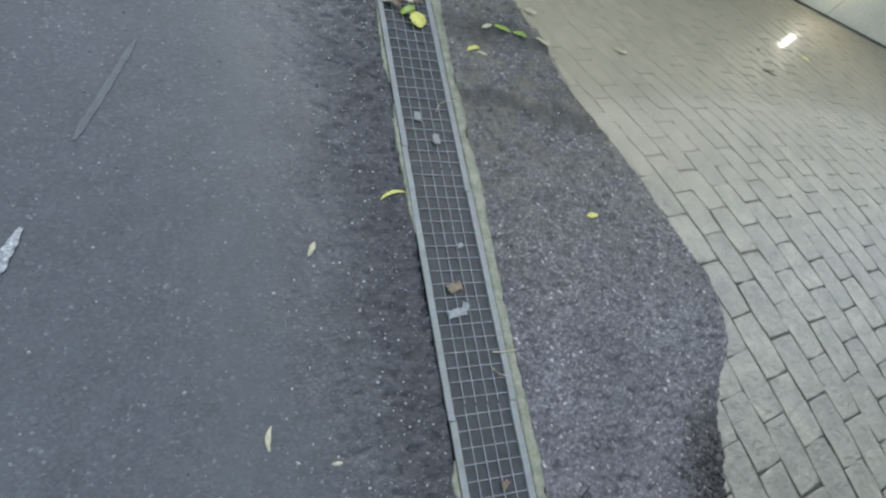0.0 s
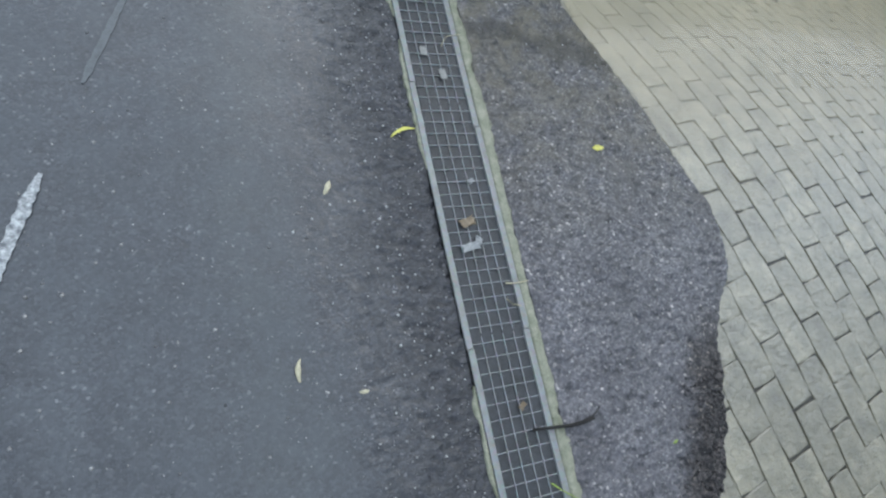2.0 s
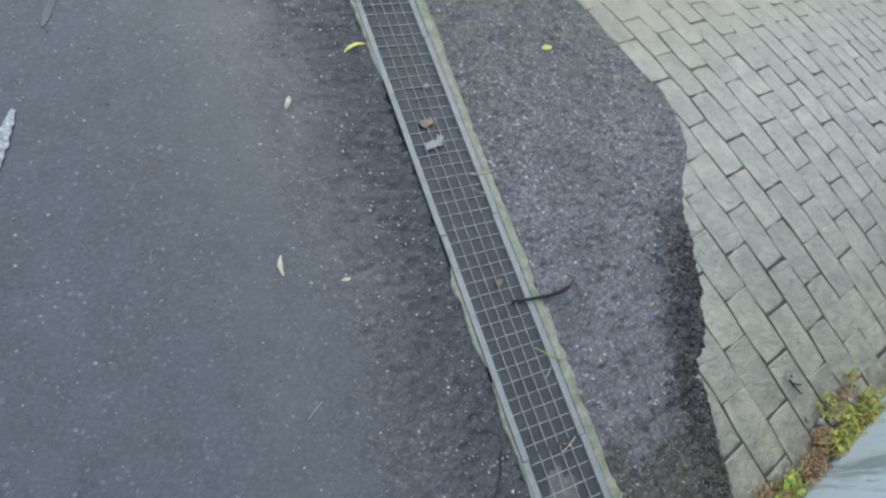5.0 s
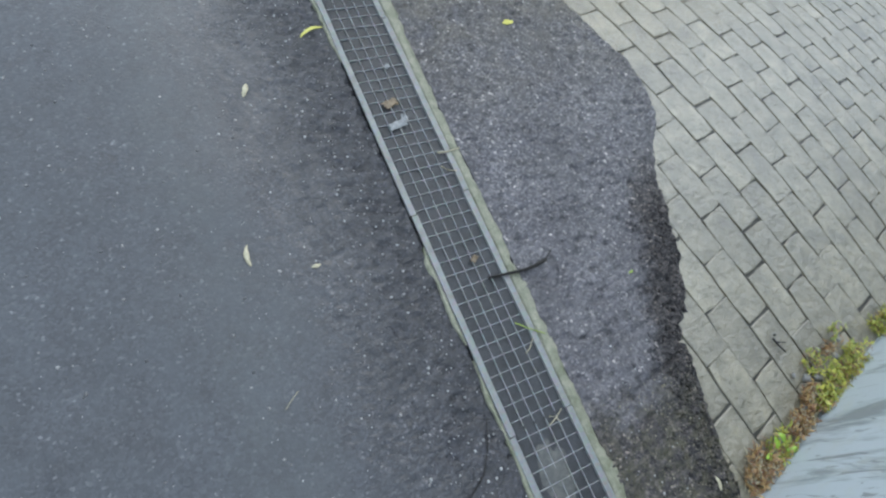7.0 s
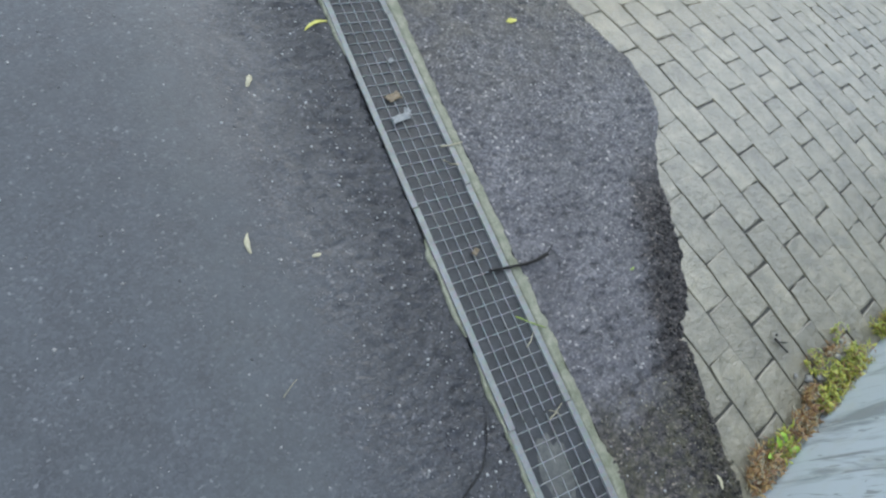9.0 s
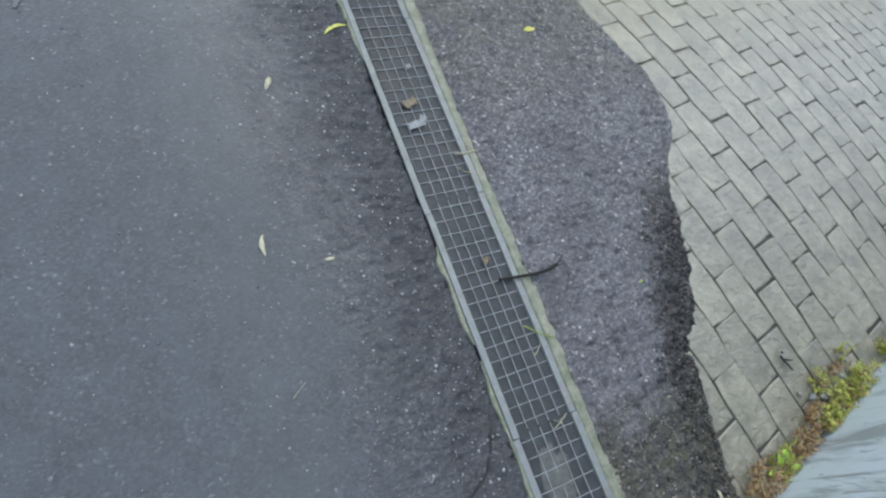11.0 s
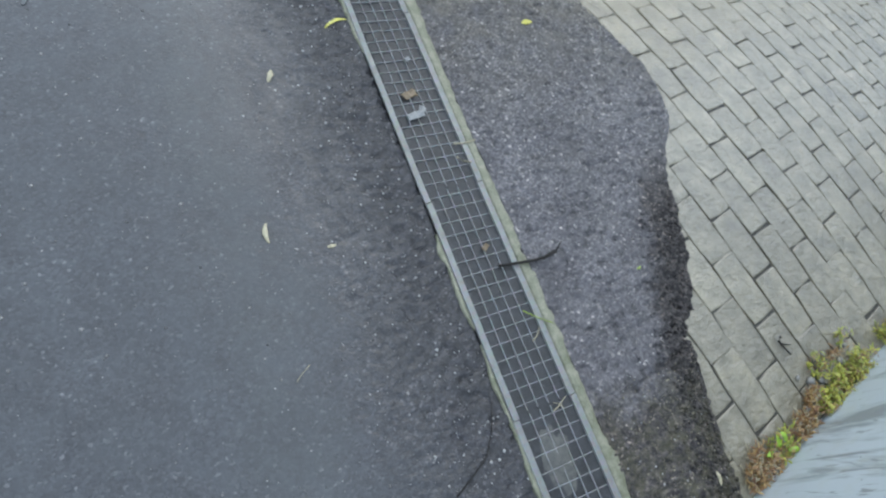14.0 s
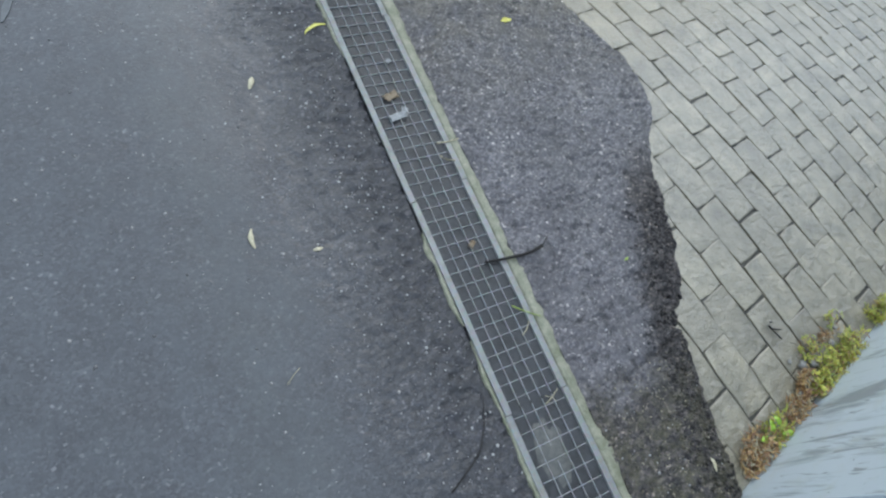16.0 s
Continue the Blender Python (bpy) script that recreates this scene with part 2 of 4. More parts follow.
def silty_water(name):
    """A shallow puddle: clouded with tan silt, thinning out towards the dry side."""
    n = Nodes(name)
    x, y, z = n.axes()
    cloud = n.noise(3.2, 5, 0.6)
    depth = n.map(n.math("ADD", y, n.math("MULTIPLY", n.math("SUBTRACT", cloud, 0.5), 0.7)), 0.95, 1.85, 0.0, 0.40)
    # tan of the silt, with the wall's warm reflection added to the colour
    tone = n.mix(n.noise(14, 5, 0.6), (0.50, 0.43, 0.28), (0.62, 0.54, 0.38))
    n.set(Base_Color=tone, Roughness=0.10, Alpha=depth, Normal=n.bump(n.noise(11, 3, 0.5), 0.10, 0.02))
    return n.m


M_PUDDLE = silty_water("silty_water")


# ---- builders ----
def obj(name, bm, mat, parent=None, label="", smooth=False):
    me = bpy.data.meshes.new(name)
    bm.to_mesh(me)
    bm.free()
    me.materials.append(mat)
    if smooth:
        me.shade_smooth()
    ob = new(name, me)
    ob.parent = parent
    if label:
        ob["label"] = label
    return ob


part = obj


def raw(name, verts, faces, mat, parent=None, label="", smooth=False):
    me = bpy.data.meshes.new(name)
    me.from_pydata([tuple(v) for v in verts], [], [tuple(f) for f in faces])
    me.validate()
    me.update()
    me.materials.append(mat)
    if smooth:
        me.shade_smooth()
    ob = new(name, me)
    ob.parent = parent
    if label:
        ob["label"] = label
    return ob


def box(bm, x0, x1, y0, y1, z0, z1, bevel=0.0):
    r = bmesh.ops.create_cube(bm, size=1.0, matrix=Matrix.LocRotScale(((x0 + x1) / 2, (y0 + y1) / 2, (z0 + z1) / 2), None, (x1 - x0, y1 - y0, z1 - z0)))
    if bevel:
        edges = list({e for v in r["verts"] for e in v.link_edges})
        bmesh.ops.bevel(bm, geom=edges, offset=bevel, segments=2, affect="EDGES")


def beam(bm, p, q, w, h):
    """A bar from p to q, w wide and h deep, its top along the line."""
    p, q = Vector(p), Vector(q)
    d = (q - p).normalized()
    s = Vector((0, 0, 1)).cross(d).normalized() * (w / 2)
    c = min(w, h) * 0.25
    ring = []
    for e in (p, q):
        k = 1 - 2 * c / w
        ring.append([bm.verts.new(v) for v in (e - s - Vector((0, 0, c)), e - s * k, e + s * k, e + s - Vector((0, 0, c)), e + s - Vector((0, 0, h)), e - s - Vector((0, 0, h)))])
    n = 6
    for i in range(n):
        bm.faces.new((ring[0][i], ring[0][(i + 1) % n], ring[1][(i + 1) % n], ring[1][i]))
    bm.faces.new(ring[0][::-1])
    bm.faces.new(ring[1])
    bmesh.ops.recalc_face_normals(bm, faces=bm.faces[-n - 2:])


def lattice(seed, n=64):
    return np.random.RandomState(seed).rand(n, n)


def wave_noise(x, y, scale, seed):
    """Smooth value noise on arrays."""
    t = lattice(seed)
    n = len(t)
    u, v = x * scale + 100, y * scale + 100
    i, j = np.floor(u).astype(int), np.floor(v).astype(int)
    a, b = u - i, v - j
    a, b = a * a * (3 - 2 * a), b * b * (3 - 2 * b)
    g = lambda p, q: t[p % n, q % n]
    return (g(i, j) * (1 - a) + g(i + 1, j) * a) * (1 - b) + (g(i, j + 1) * (1 - a) + g(i + 1, j + 1) * a) * b - 0.5


TH, ORIGIN, PAVE_Z = radians(14.22), (0.705, 0.099), -0.024
CT, ST = math.cos(TH), math.sin(TH)


def pave(u, v):
    """From the pavers' own axes to the world."""
    return ORIGIN[0] + CT * u - ST * v, ORIGIN[1] + ST * u + CT * v


def unpave(x, y):
    x, y = x - ORIGIN[0], y - ORIGIN[1]
    return CT * x + ST * y, -ST * x + CT * y


def settled(u, v):
    """The sunken, spread courses: from the nominal 0.1 by 0.2 m bond to the world."""
    def curve(a, b):
        d = 1 + 0.0464 * a + 0.0250 * b + 0.0448 * a * a + 0.0025 * a * b + 0.0928 * b * b
        return Vector(((0.9652 + 1.0904 * a + -0.2107 * b) / d, (0.4908 + 0.2572 * a + 1.0423 * b) / d))
    a, b = min(max(u, -0.5), 1.3), min(max(v, -0.8), 1.3)
    p, e = curve(a, b), 0.01
    return p + (curve(a + e, b) - curve(a - e, b)) / (2 * e) * (u - a) + (curve(a, b + e) - curve(a, b - e)) / (2 * e) * (v - b)


def left_rail(y):
    return -0.003 + 0.0 * np.asarray(y, float)


def right_rail(y):
    return 0.148 + 0.0 * np.asarray(y, float)


# the broken edge of the asphalt over the pavers: y, x
EDGE = [(-3, 0.1), (-0.64, 0.476), (-0.331, 0.508), (-0.272, 0.521), (-0.172, 0.533), (-0.117, 0.547), (-0.031, 0.572), (0.06, 0.589), (0.112, 0.612), (0.127, 0.654), (0.234, 0.697), (0.314, 0.74), (0.478, 0.78), (0.556, 0.805), (0.651, 0.861), (0.702, 0.908), (0.748, 0.935), (0.857, 0.95), (0.965, 0.947), (1.074, 0.892), (1.165, 0.855), (1.281, 0.817), (1.376, 0.769), (1.472, 0.722), (1.582, 0.664), (1.693, 0.607), (1.835, 0.584), (1.904, 0.541), (2.025, 0.503), (2.793, 0.244), (3.256, 0.236)]


def edge_x(y):
    e = np.interp(y, [p[0] for p in EDGE], [p[1] for p in EDGE])
    y = np.asarray(y, float)
    rough = np.clip((0.75 - y) / 0.4, 0.25, 1)
    return e + rough * (0.022 * wave_noise(y, y * 0 + 0.3, 28, 5) + 0.014 * wave_noise(y, y * 0 + 2.3, 75, 6))


def sheet(name, xs, ys, fx, fz, mat, drop=0.05):
    """A surface over a grid: fx(s, y) gives x for s in 0..1, fz the height; with a skirt along its two long sides."""
    S, Y = np.meshgrid(xs, ys)
    X = fx(S, Y)
    Z = fz(X, Y)
    n, m = X.shape
    low = np.stack([X[:, :1], Y[:, :1], Z[:, :1] - drop], -1), np.stack([X[:, -1:], Y[:, -1:], Z[:, -1:] - drop], -1)
    V = np.concatenate([low[0], np.stack([X, Y, Z], -1), low[1]], 1)
    m += 2
    idx = np.arange(n * m).reshape(n, m)
    F = np.stack([idx[:-1, :-1], idx[:-1, 1:], idx[1:, 1:], idx[1:, :-1]], -1).reshape(-1, 4)
    me = bpy.data.meshes.new(name)
    me.from_pydata(V.reshape(-1, 3).tolist(), [], F.tolist())
    me.update()
    me.materials.append(mat)
    me.shade_smooth()
    return new(name, me)


# ---- ground, road, pavement bed ----
bm = bmesh.new()
bmesh.ops.create_grid(bm, x_segments=8, y_segments=8, size=600, matrix=Matrix.Translation((0, 0, -0.16)))
tagged(obj("ground", bm, M_GROUND), "wet grey ground reaching to the horizon", "ground", kind="structure")


def spaced(a, b, fine_a, fine_b, step, far):
    """Even fine steps between fine_a and fine_b, wider and wider outside."""
    out = list(np.arange(fine_a, fine_b, step))
    x, d = fine_b, step
    while x < b:
        out.append(x)
        d *= 1.5
        x += min(d, far)
    out.append(b)
    x, d, lo = fine_a, step, []
    while x > a:
        d *= 1.5
        x -= min(d, far)
        lo.append(max(x, a))
    return np.array(lo[::-1] + out)


def dents(x, y, seed):
    """Short steep hollows that running water leaves between its ripples, drawn out across the flow."""
    a = wave_noise(x * 0.45 + 0.25 * y, y * 1.0 - 0.15 * x, 66, seed) + 0.5 * wave_noise(x * 0.5 + 0.3 * y, y, 120, seed + 1)
    return np.clip((a - 0.12) / 0.22, 0, 1)


def road_height(x, y):
    near = np.clip((x + 0.42) / 0.34, 0, 1)
    h = 0.004 * wave_noise(x, y, 6, 11) + (0.0005 + 0.0026 * near) * wave_noise(x, y, 42, 12) + (0.0004 + 0.0022 * near) * wave_noise(x, y, 115, 13)
    lip = np.exp(-((x - left_rail(y) + 0.03) / 0.03) ** 2)
    h = h - 0.0062 * np.clip((x + 0.34) / 0.2, 0, 1) * dents(x, y, 61)
    return h - 0.003 - 0.002 * lip * (0.7 + wave_noise(x, y, 18, 14))


road_x = spaced(-40, -0.022, -1.3, -0.028, 0.0052, 4.0)
road_ys = spaced(-30, 60, -0.3, 2.2, 0.0056, 4.0)
sx = (road_x + 40) / (40 - 0.022)
road = sheet("road", sx, road_ys, lambda s, y: -40 + s * (40 + left_rail(y) - 0.0188), road_height, M_ROAD, 0.08)
tagged(road, "dark wet asphalt road with a sheet of rainwater", "road", kind="structure")


def strip_height(x, y):
    e = np.clip((edge_x(y) - x) / 0.10, 0, 1)
    worn = np.exp(-((x - 0.60) / 0.095) ** 2 - ((y - 0.16) / 0.22) ** 2) + 0.7 * np.exp(-((x - 0.45) / 0.07) ** 2 - ((y + 0.02) / 0.05) ** 2)
    crack = np.exp(-((y - 0.0 - 0.30 * (x - 0.39) - 0.02 * wave_noise(x, y, 25, 33)) / 0.006) ** 2) * ((x > 0.33) & (x < 0.60))
    h = 0.006 * wave_noise(x, y, 7, 31) + 0.0058 * wave_noise(x * 0.7, y, 52, 32) + (0.0024 + 0.003 * np.clip(worn, 0, 1)) * wave_noise(x, y, 170, 34)
    h = h + worn * (0.018 * wave_noise(x, y, 38, 35) + 0.013 * wave_noise(x, y, 85, 36) - 0.008)
    return h - 0.0050 * dents(x, y, 71) * (1 - np.clip(worn, 0, 1)) - 0.009 * crack - 0.012 * (1 - e) ** 2 - 0.003


strip_y = spaced(-2.5, 2.95, -0.38, 2.1, 0.0042, 0.2)
strip_s = np.linspace(0, 1, 170)
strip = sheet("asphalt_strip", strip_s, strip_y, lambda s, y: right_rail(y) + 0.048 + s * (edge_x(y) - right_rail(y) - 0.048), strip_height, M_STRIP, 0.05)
tagged(strip, "coarse wet asphalt strip with a broken edge", "asphalt", kind="structure")

# worn lane paint
def dash(p, q, w0, w1, seed, mat):
    rnd = random.Random(seed)
    (x0, y0), (x1, y1) = p, q
    n, V, F = 40, [], []
    dx, dy = x1 - x0, y1 - y0
    l = math.hypot(dx, dy)
    nx, ny = -dy / l, dx / l
    for i in range(n + 1):
        s = i / n
        w = w0 + (w1 - w0) * s
        end = min(1.0, 0.35 + 6 * s, 0.35 + 6 * (1 - s))
        for side in (-1, 1):
            k = side * w / 2 * end * (1 + rnd.uniform(-0.25, 0.15))
            x, y = x0 + dx * s + nx * k, y0 + dy * s + ny * k
            V.append((x, y, float(road_height(np.array(x), np.array(y))) + 0.0022))
    for i in range(n):
        F.append((2 * i, 2 * i + 2, 2 * i + 3, 2 * i + 1))
    bm = bmesh.new()
    vs = [bm.verts.new(v) for v in V]
    for f in F:
        bm.faces.new([vs[k] for k in f])
    bmesh.ops.recalc_face_normals(bm, faces=bm.faces)
    bmesh.ops.solidify(bm, geom=bm.faces, thickness=-0.0025)
    return obj("lane_mark", bm, mat)


for p, q, w0, w1, sd in (((-0.906, 1.138), (-1.076, 0.688), 0.026, 0.034, 1), ((-0.695, 1.670), (-0.820, 1.361), 0.016, 0.018, 2)):
    tagged(dash(p, q, w0, w1, sd, M_PAINT if sd == 1 else M_FAINT), "worn white lane mark painted on wet asphalt" if sd == 1 else "almost worn away lane mark on wet asphalt", "road marking", "lane marks", "structure")

# bed under the pavers
bm = bmesh.new()
bmesh.ops.create_grid(bm, x_segments=60, y_segments=60, size=1, matrix=Matrix.LocRotScale((*pave(2.5, 0.95), PAVE_Z - 0.0065), Euler((0, 0, TH)), (3.1, 2.25, 1)))
for v in bm.verts:
    v.co.z += 0.003 * noise.noise(v.co * 20)
pavement = tagged(obj("pavement", bm, M_BED), "grey concrete block pavement, wet, with dark joints", "pavement", kind="structure")

# shallow puddle on the pavers in front of the far wall
def puddle():
    V, F = [], []
    n, m = 60, 40
    for i in range(n + 1):
        v = 0.42 + 2.3 * i / n
        for j in range(m + 1):
            u = -0.45 + 3.4 * j / m
            x, y = pave(u, v)
            V.append((x, y, PAVE_Z + 0.0042))
    for i in range(n):
        for j in range(m):
            k = i * (m + 1) + j
            quad = (k, k + 1, k + m + 2, k + m + 1)
            mid = [sum(V[q][a] for q in quad) / 4 for a in (0, 1)]
            if mid[1] > 0.74 and mid[0] > float(edge_x(mid[1])) - 0.015 and (mid[0] - 2.009) * 0.3858 + (mid[1] - 2.344) * 0.9226 < 0.02:
                F.append(quad)
    ob = raw("water", V, F, M_PUDDLE, None, "", True)
    ob.visible_shadow = False
    return tagged(ob, "shallow silty puddle over the pavers by the wall", "puddle", kind="structure")


puddle()

# ---- drainage channel ----
Y_A, Y_B = -1.95, 2.90
channel = tagged(new("drainage_channel"), "narrow drainage channel with galvanised frame and mortar edges", "drain")
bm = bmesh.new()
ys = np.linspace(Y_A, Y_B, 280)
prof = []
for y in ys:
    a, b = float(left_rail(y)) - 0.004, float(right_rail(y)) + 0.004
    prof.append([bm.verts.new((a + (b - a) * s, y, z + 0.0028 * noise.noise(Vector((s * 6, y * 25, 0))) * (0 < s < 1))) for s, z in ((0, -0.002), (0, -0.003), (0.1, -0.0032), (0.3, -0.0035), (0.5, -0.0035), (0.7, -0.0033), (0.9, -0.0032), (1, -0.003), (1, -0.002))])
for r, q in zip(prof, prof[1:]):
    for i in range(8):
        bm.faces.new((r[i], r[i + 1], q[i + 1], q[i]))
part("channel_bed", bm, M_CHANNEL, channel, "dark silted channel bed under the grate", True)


def rail(side, y0, y1, shift):
    f = left_rail if side < 0 else right_rail
    bm = bmesh.new()
    x0, x1 = float(f(y0)) + shift, float(f(y1)) + shift
    rows = []
    for k in range(13):
        s = k / 12
        x, y = x0 + (x1 - x0) * s + 0.0012 * noise.noise(Vector((side, (y0 + (y1 - y0) * s) * 9, 3))), y0 + (y1 - y0) * s
        z = 0.003 + 0.0012 * noise.noise(Vector((7, y * 6, side)))
        pts = ((0, -0.034), (0, -0.001), (0.0012, 0), (0.0165, 0), (0.018, -0.0012), (0.018, -0.005), (0.004, -0.006), (0.004, -0.034))
        rows.append([bm.verts.new((x + side * px, y, z + pz)) for px, pz in pts])
    n = len(rows[0])
    for r, q in zip(rows, rows[1:]):
        for i in range(n):
            bm.faces.new((r[i], r[(i + 1) % n], q[(i + 1) % n], q[i]))
    bm.faces.new(rows[0])
    bm.faces.new(rows[-1][::-1])
    bmesh.ops.recalc_face_normals(bm, faces=bm.faces)
    return part("frame_rail", bm, M_RAIL, channel, "galvanised angle rail, dull and scuffed")


for side, cuts in ((-1, (Y_A, 0.034, 0.622, 1.384, Y_B)), (1, (Y_A, 0.043, 0.652, 1.242, Y_B))):
    for k, (a, b) in enumerate(zip(cuts, cuts[1:])):
        rail(side, a + 0.001, b - 0.001, (0.0015, -0.001, 0.001, -0.0015)[k] * side)


def mortar(side, y0, y1, base, amp, seed):
    """A ragged haunch of mortar beside a rail."""
    f = left_rail if side < 0 else right_rail
    bm = bmesh.new()
    n = int((y1 - y0) / 0.006)
    rows = []
    for k in range(n + 1):
        y = y0 + (y1 - y0) * k / n
        ends = min(1.0, 0.15 + 5 * min(k, n - k) / n) if side < 0 else 1.0
        w = max(0.003, (base + amp * float(wave_noise(np.array(y), np.array(seed * 1.3), 14, seed)) + 0.4 * amp * float(wave_noise(np.array(y), np.array(seed * 2.1), 60, seed + 1))) * ends)
        x = float(f(y)) + side * 0.0185
        row = []
        for s, z in ((0, -0.04), (0, -0.0005), (0.25, 0.001), (0.6, 0.001), (0.9, -0.001), (1, -0.004), (1.05, -0.03)):
            zz = z + (0.002 * noise.noise(Vector((s * 3, y * 60, seed))) if z > -0.01 else 0)
            row.append(bm.verts.new((x + side * w * s, y, zz)))
        rows.append(row)
    for r, q in zip(rows, rows[1:]):
        for i in range(len(r) - 1):
            bm.faces.new((r[i], r[i + 1], q[i + 1], q[i]))
    bm.faces.new(rows[0])
    bm.faces.new(rows[-1][::-1])
    bmesh.ops.recalc_face_normals(bm, faces=bm.faces)
    part("mortar_edge", bm, M_MORTAR, channel, "ragged mossy mortar along the rail", True)


mortar(1, Y_A, Y_B, 0.033, 0.018, 41)
for a, b, w in ((-0.561, 0.229, 0.011), (0.269, 0.534, 0.012), (1.116, 1.527, 0.01), (1.606, 1.930, 0.008)):
    mortar(-1, a, b, w, 0.012, int(50 + a * 10))

# grates, each can be lifted out
CELL = 0.0374
for y0, y1 in ((-1.950, -1.485), (-1.480, -0.945), (-0.940, -0.432), (-0.427, 0.040), (0.045, 0.652), (0.657, 1.313), (1.318, 2.014), (2.019, 2.900)):
    grate = tagged(new("drain_grate"), "galvanised steel bar grate lying in the drain frame", "grate", "drain grates")
    grate.location = (0.07, y0, 0)
    jit = random.Random(int(y0 * 1000))
    for k in range(4):
        s = (k + 1) / 5
        bm = bmesh.new()
        ends = [(float(left_rail(y)) + s * float(right_rail(y) - left_rail(y)) - 0.07 + jit.uniform(-0.0015, 0.0015), y - y0, 0.0005) for y in (y0 + 0.001, (y0 + y1) / 2, y1 - 0.001)]
        beam(bm, ends[0], ends[1], 0.0020, 0.018)
        beam(bm, ends[1], ends[2], 0.0020, 0.018)
        part("bar", bm, M_GRATE, grate)
    count = round((y1 - y0) / CELL)
    gap = (y1 - y0) / count
    for k in range(count):
        y = y0 + (k + 0.5) * gap
        bm = bmesh.new()
        a, b = (y + jit.uniform(-0.0014, 0.0014) - y0 for _ in (0, 1))
        beam(bm, (float(left_rail(y)) + 0.0015 - 0.07, a, 0.001), (float(right_rail(y)) - 0.0015 - 0.07, b, 0.0002), 0.0019, 0.006)
        part("cross_bar", bm, M_GRATE, grate)

# ---- walls ----
def wall(name, p, q, heights, thick, mat, label, seg=40, rows=14):
    """An upright wall whose face runs from p to q, its body behind the face (to the right of p to q), with a bevelled top."""
    (x0, y0), (x1, y1) = p, q
    l = math.hypot(x1 - x0, y1 - y0)
    dx, dy = (x1 - x0) / l, (y1 - y0) / l
    nx, ny = dy, -dx
    bm = bmesh.new()
    cols = []
    for i in range(seg + 1):
        s = l * i / seg
        top = float(np.interp(s / l, [h[0] for h in heights], [h[1] for h in heights]))
        ring = []
        for back, z in [(0, -0.15 + (top + 0.15 - 0.01) * k / rows) for k in range(rows + 1)] + [(0.01, top), (thick - 0.01, top), (thick, top - 0.01), (thick, -0.15)]:
            wob = 0.004 * noise.noise(Vector((s * 5, z * 5, 1))) if back == 0 else 0
            ring.append(bm.verts.new((x0 + dx * s + nx * (back + wob), y0 + dy * s + ny * (back + wob), z)))
        cols.append(ring)
    n = len(cols[0])
    for r, q2 in zip(cols, cols[1:]):
        for i in range(n):
            bm.faces.new((r[i], r[(i + 1) % n], q2[(i + 1) % n], q2[i]))
    bm.faces.new(cols[0][::-1])
    bm.faces.new(cols[-1])
    bmesh.ops.recalc_face_normals(bm, faces=bm.faces)
    return tagged(obj(name, bm, mat), label, "wall", kind="structure")


# the unseen upper part is added height that shades the pavers below
near_wall = wall("wall_near", pave(-0.354, -0.407), pave(5.2, -0.406), [(0, 1.9), (1, 1.9)], 0.22, M_WALL, "pale blue-grey painted wall streaked with dirt", 120, 30)

BX, BY, BDX, BDY = 2.009, 2.344, 0.9226, -0.3858


def along(s):
    return BX + BDX * s, BY + BDY * s


# face panels of the far wall, butted with open joints
back_heights = [(-1.55, 1.75), (-0.7, 1.25), (0.25, 0.66), (0.9, 0.36), (4.0, 0.36)]
cuts = [-1.55, -0.75, 0.262, 1.26, 2.3, 4.0]
for i, (a, b) in enumerate(zip(cuts, cuts[1:])):
    hs = sorted(((b - s) / (b - a), h) for s, h in back_heights + [(a, float(np.interp(a, *zip(*back_heights)))), (b, float(np.interp(b, *zip(*back_heights))))] if a <= s <= b)
    wall("wall_far_%d" % (i + 1), along(b - 0.003), along(a + 0.003), hs, 0.18, M_BACK, "grey-green concrete wall panel with a dark foot", 20, 8)

# dark line where the far wall meets the pavers
bm = bmesh.new()
q, p = along(-1.5), along(4.0)
beam(bm, (q[0] + BDY * 0.006, q[1] - BDX * 0.006, PAVE_Z + 0.010), (p[0] + BDY * 0.006, p[1] - BDX * 0.006, PAVE_Z + 0.010), 0.010, 0.03)
tagged(obj("baseboard", bm, M_DARK), "dark line along the foot of the wall", "joint", kind="structure")

# ---- wall light, low on the far wall ----
def wall_light():
    x, y = along(0.215)
    thing = tagged(new("wall_light"), "small lit bulkhead light low on the concrete wall", "lamp")
    thing.matrix_world = pose(x, y, 0.165, 0, 0, math.degrees(math.atan2(BDY, BDX)))
    bm = bmesh.new()
    box(bm, -0.030, 0.030, -0.016, 0.0, -0.045, 0.03, 0.006)
    part("housing", bm, M_RAIL, thing)
    bm = bmesh.new()
    box(bm, -0.014, 0.014, -0.024, -0.0165, -0.04, 0.025, 0.003)
    part("diffuser", bm, M_LAMP, thing, "glowing warm white diffuser")


wall_light()


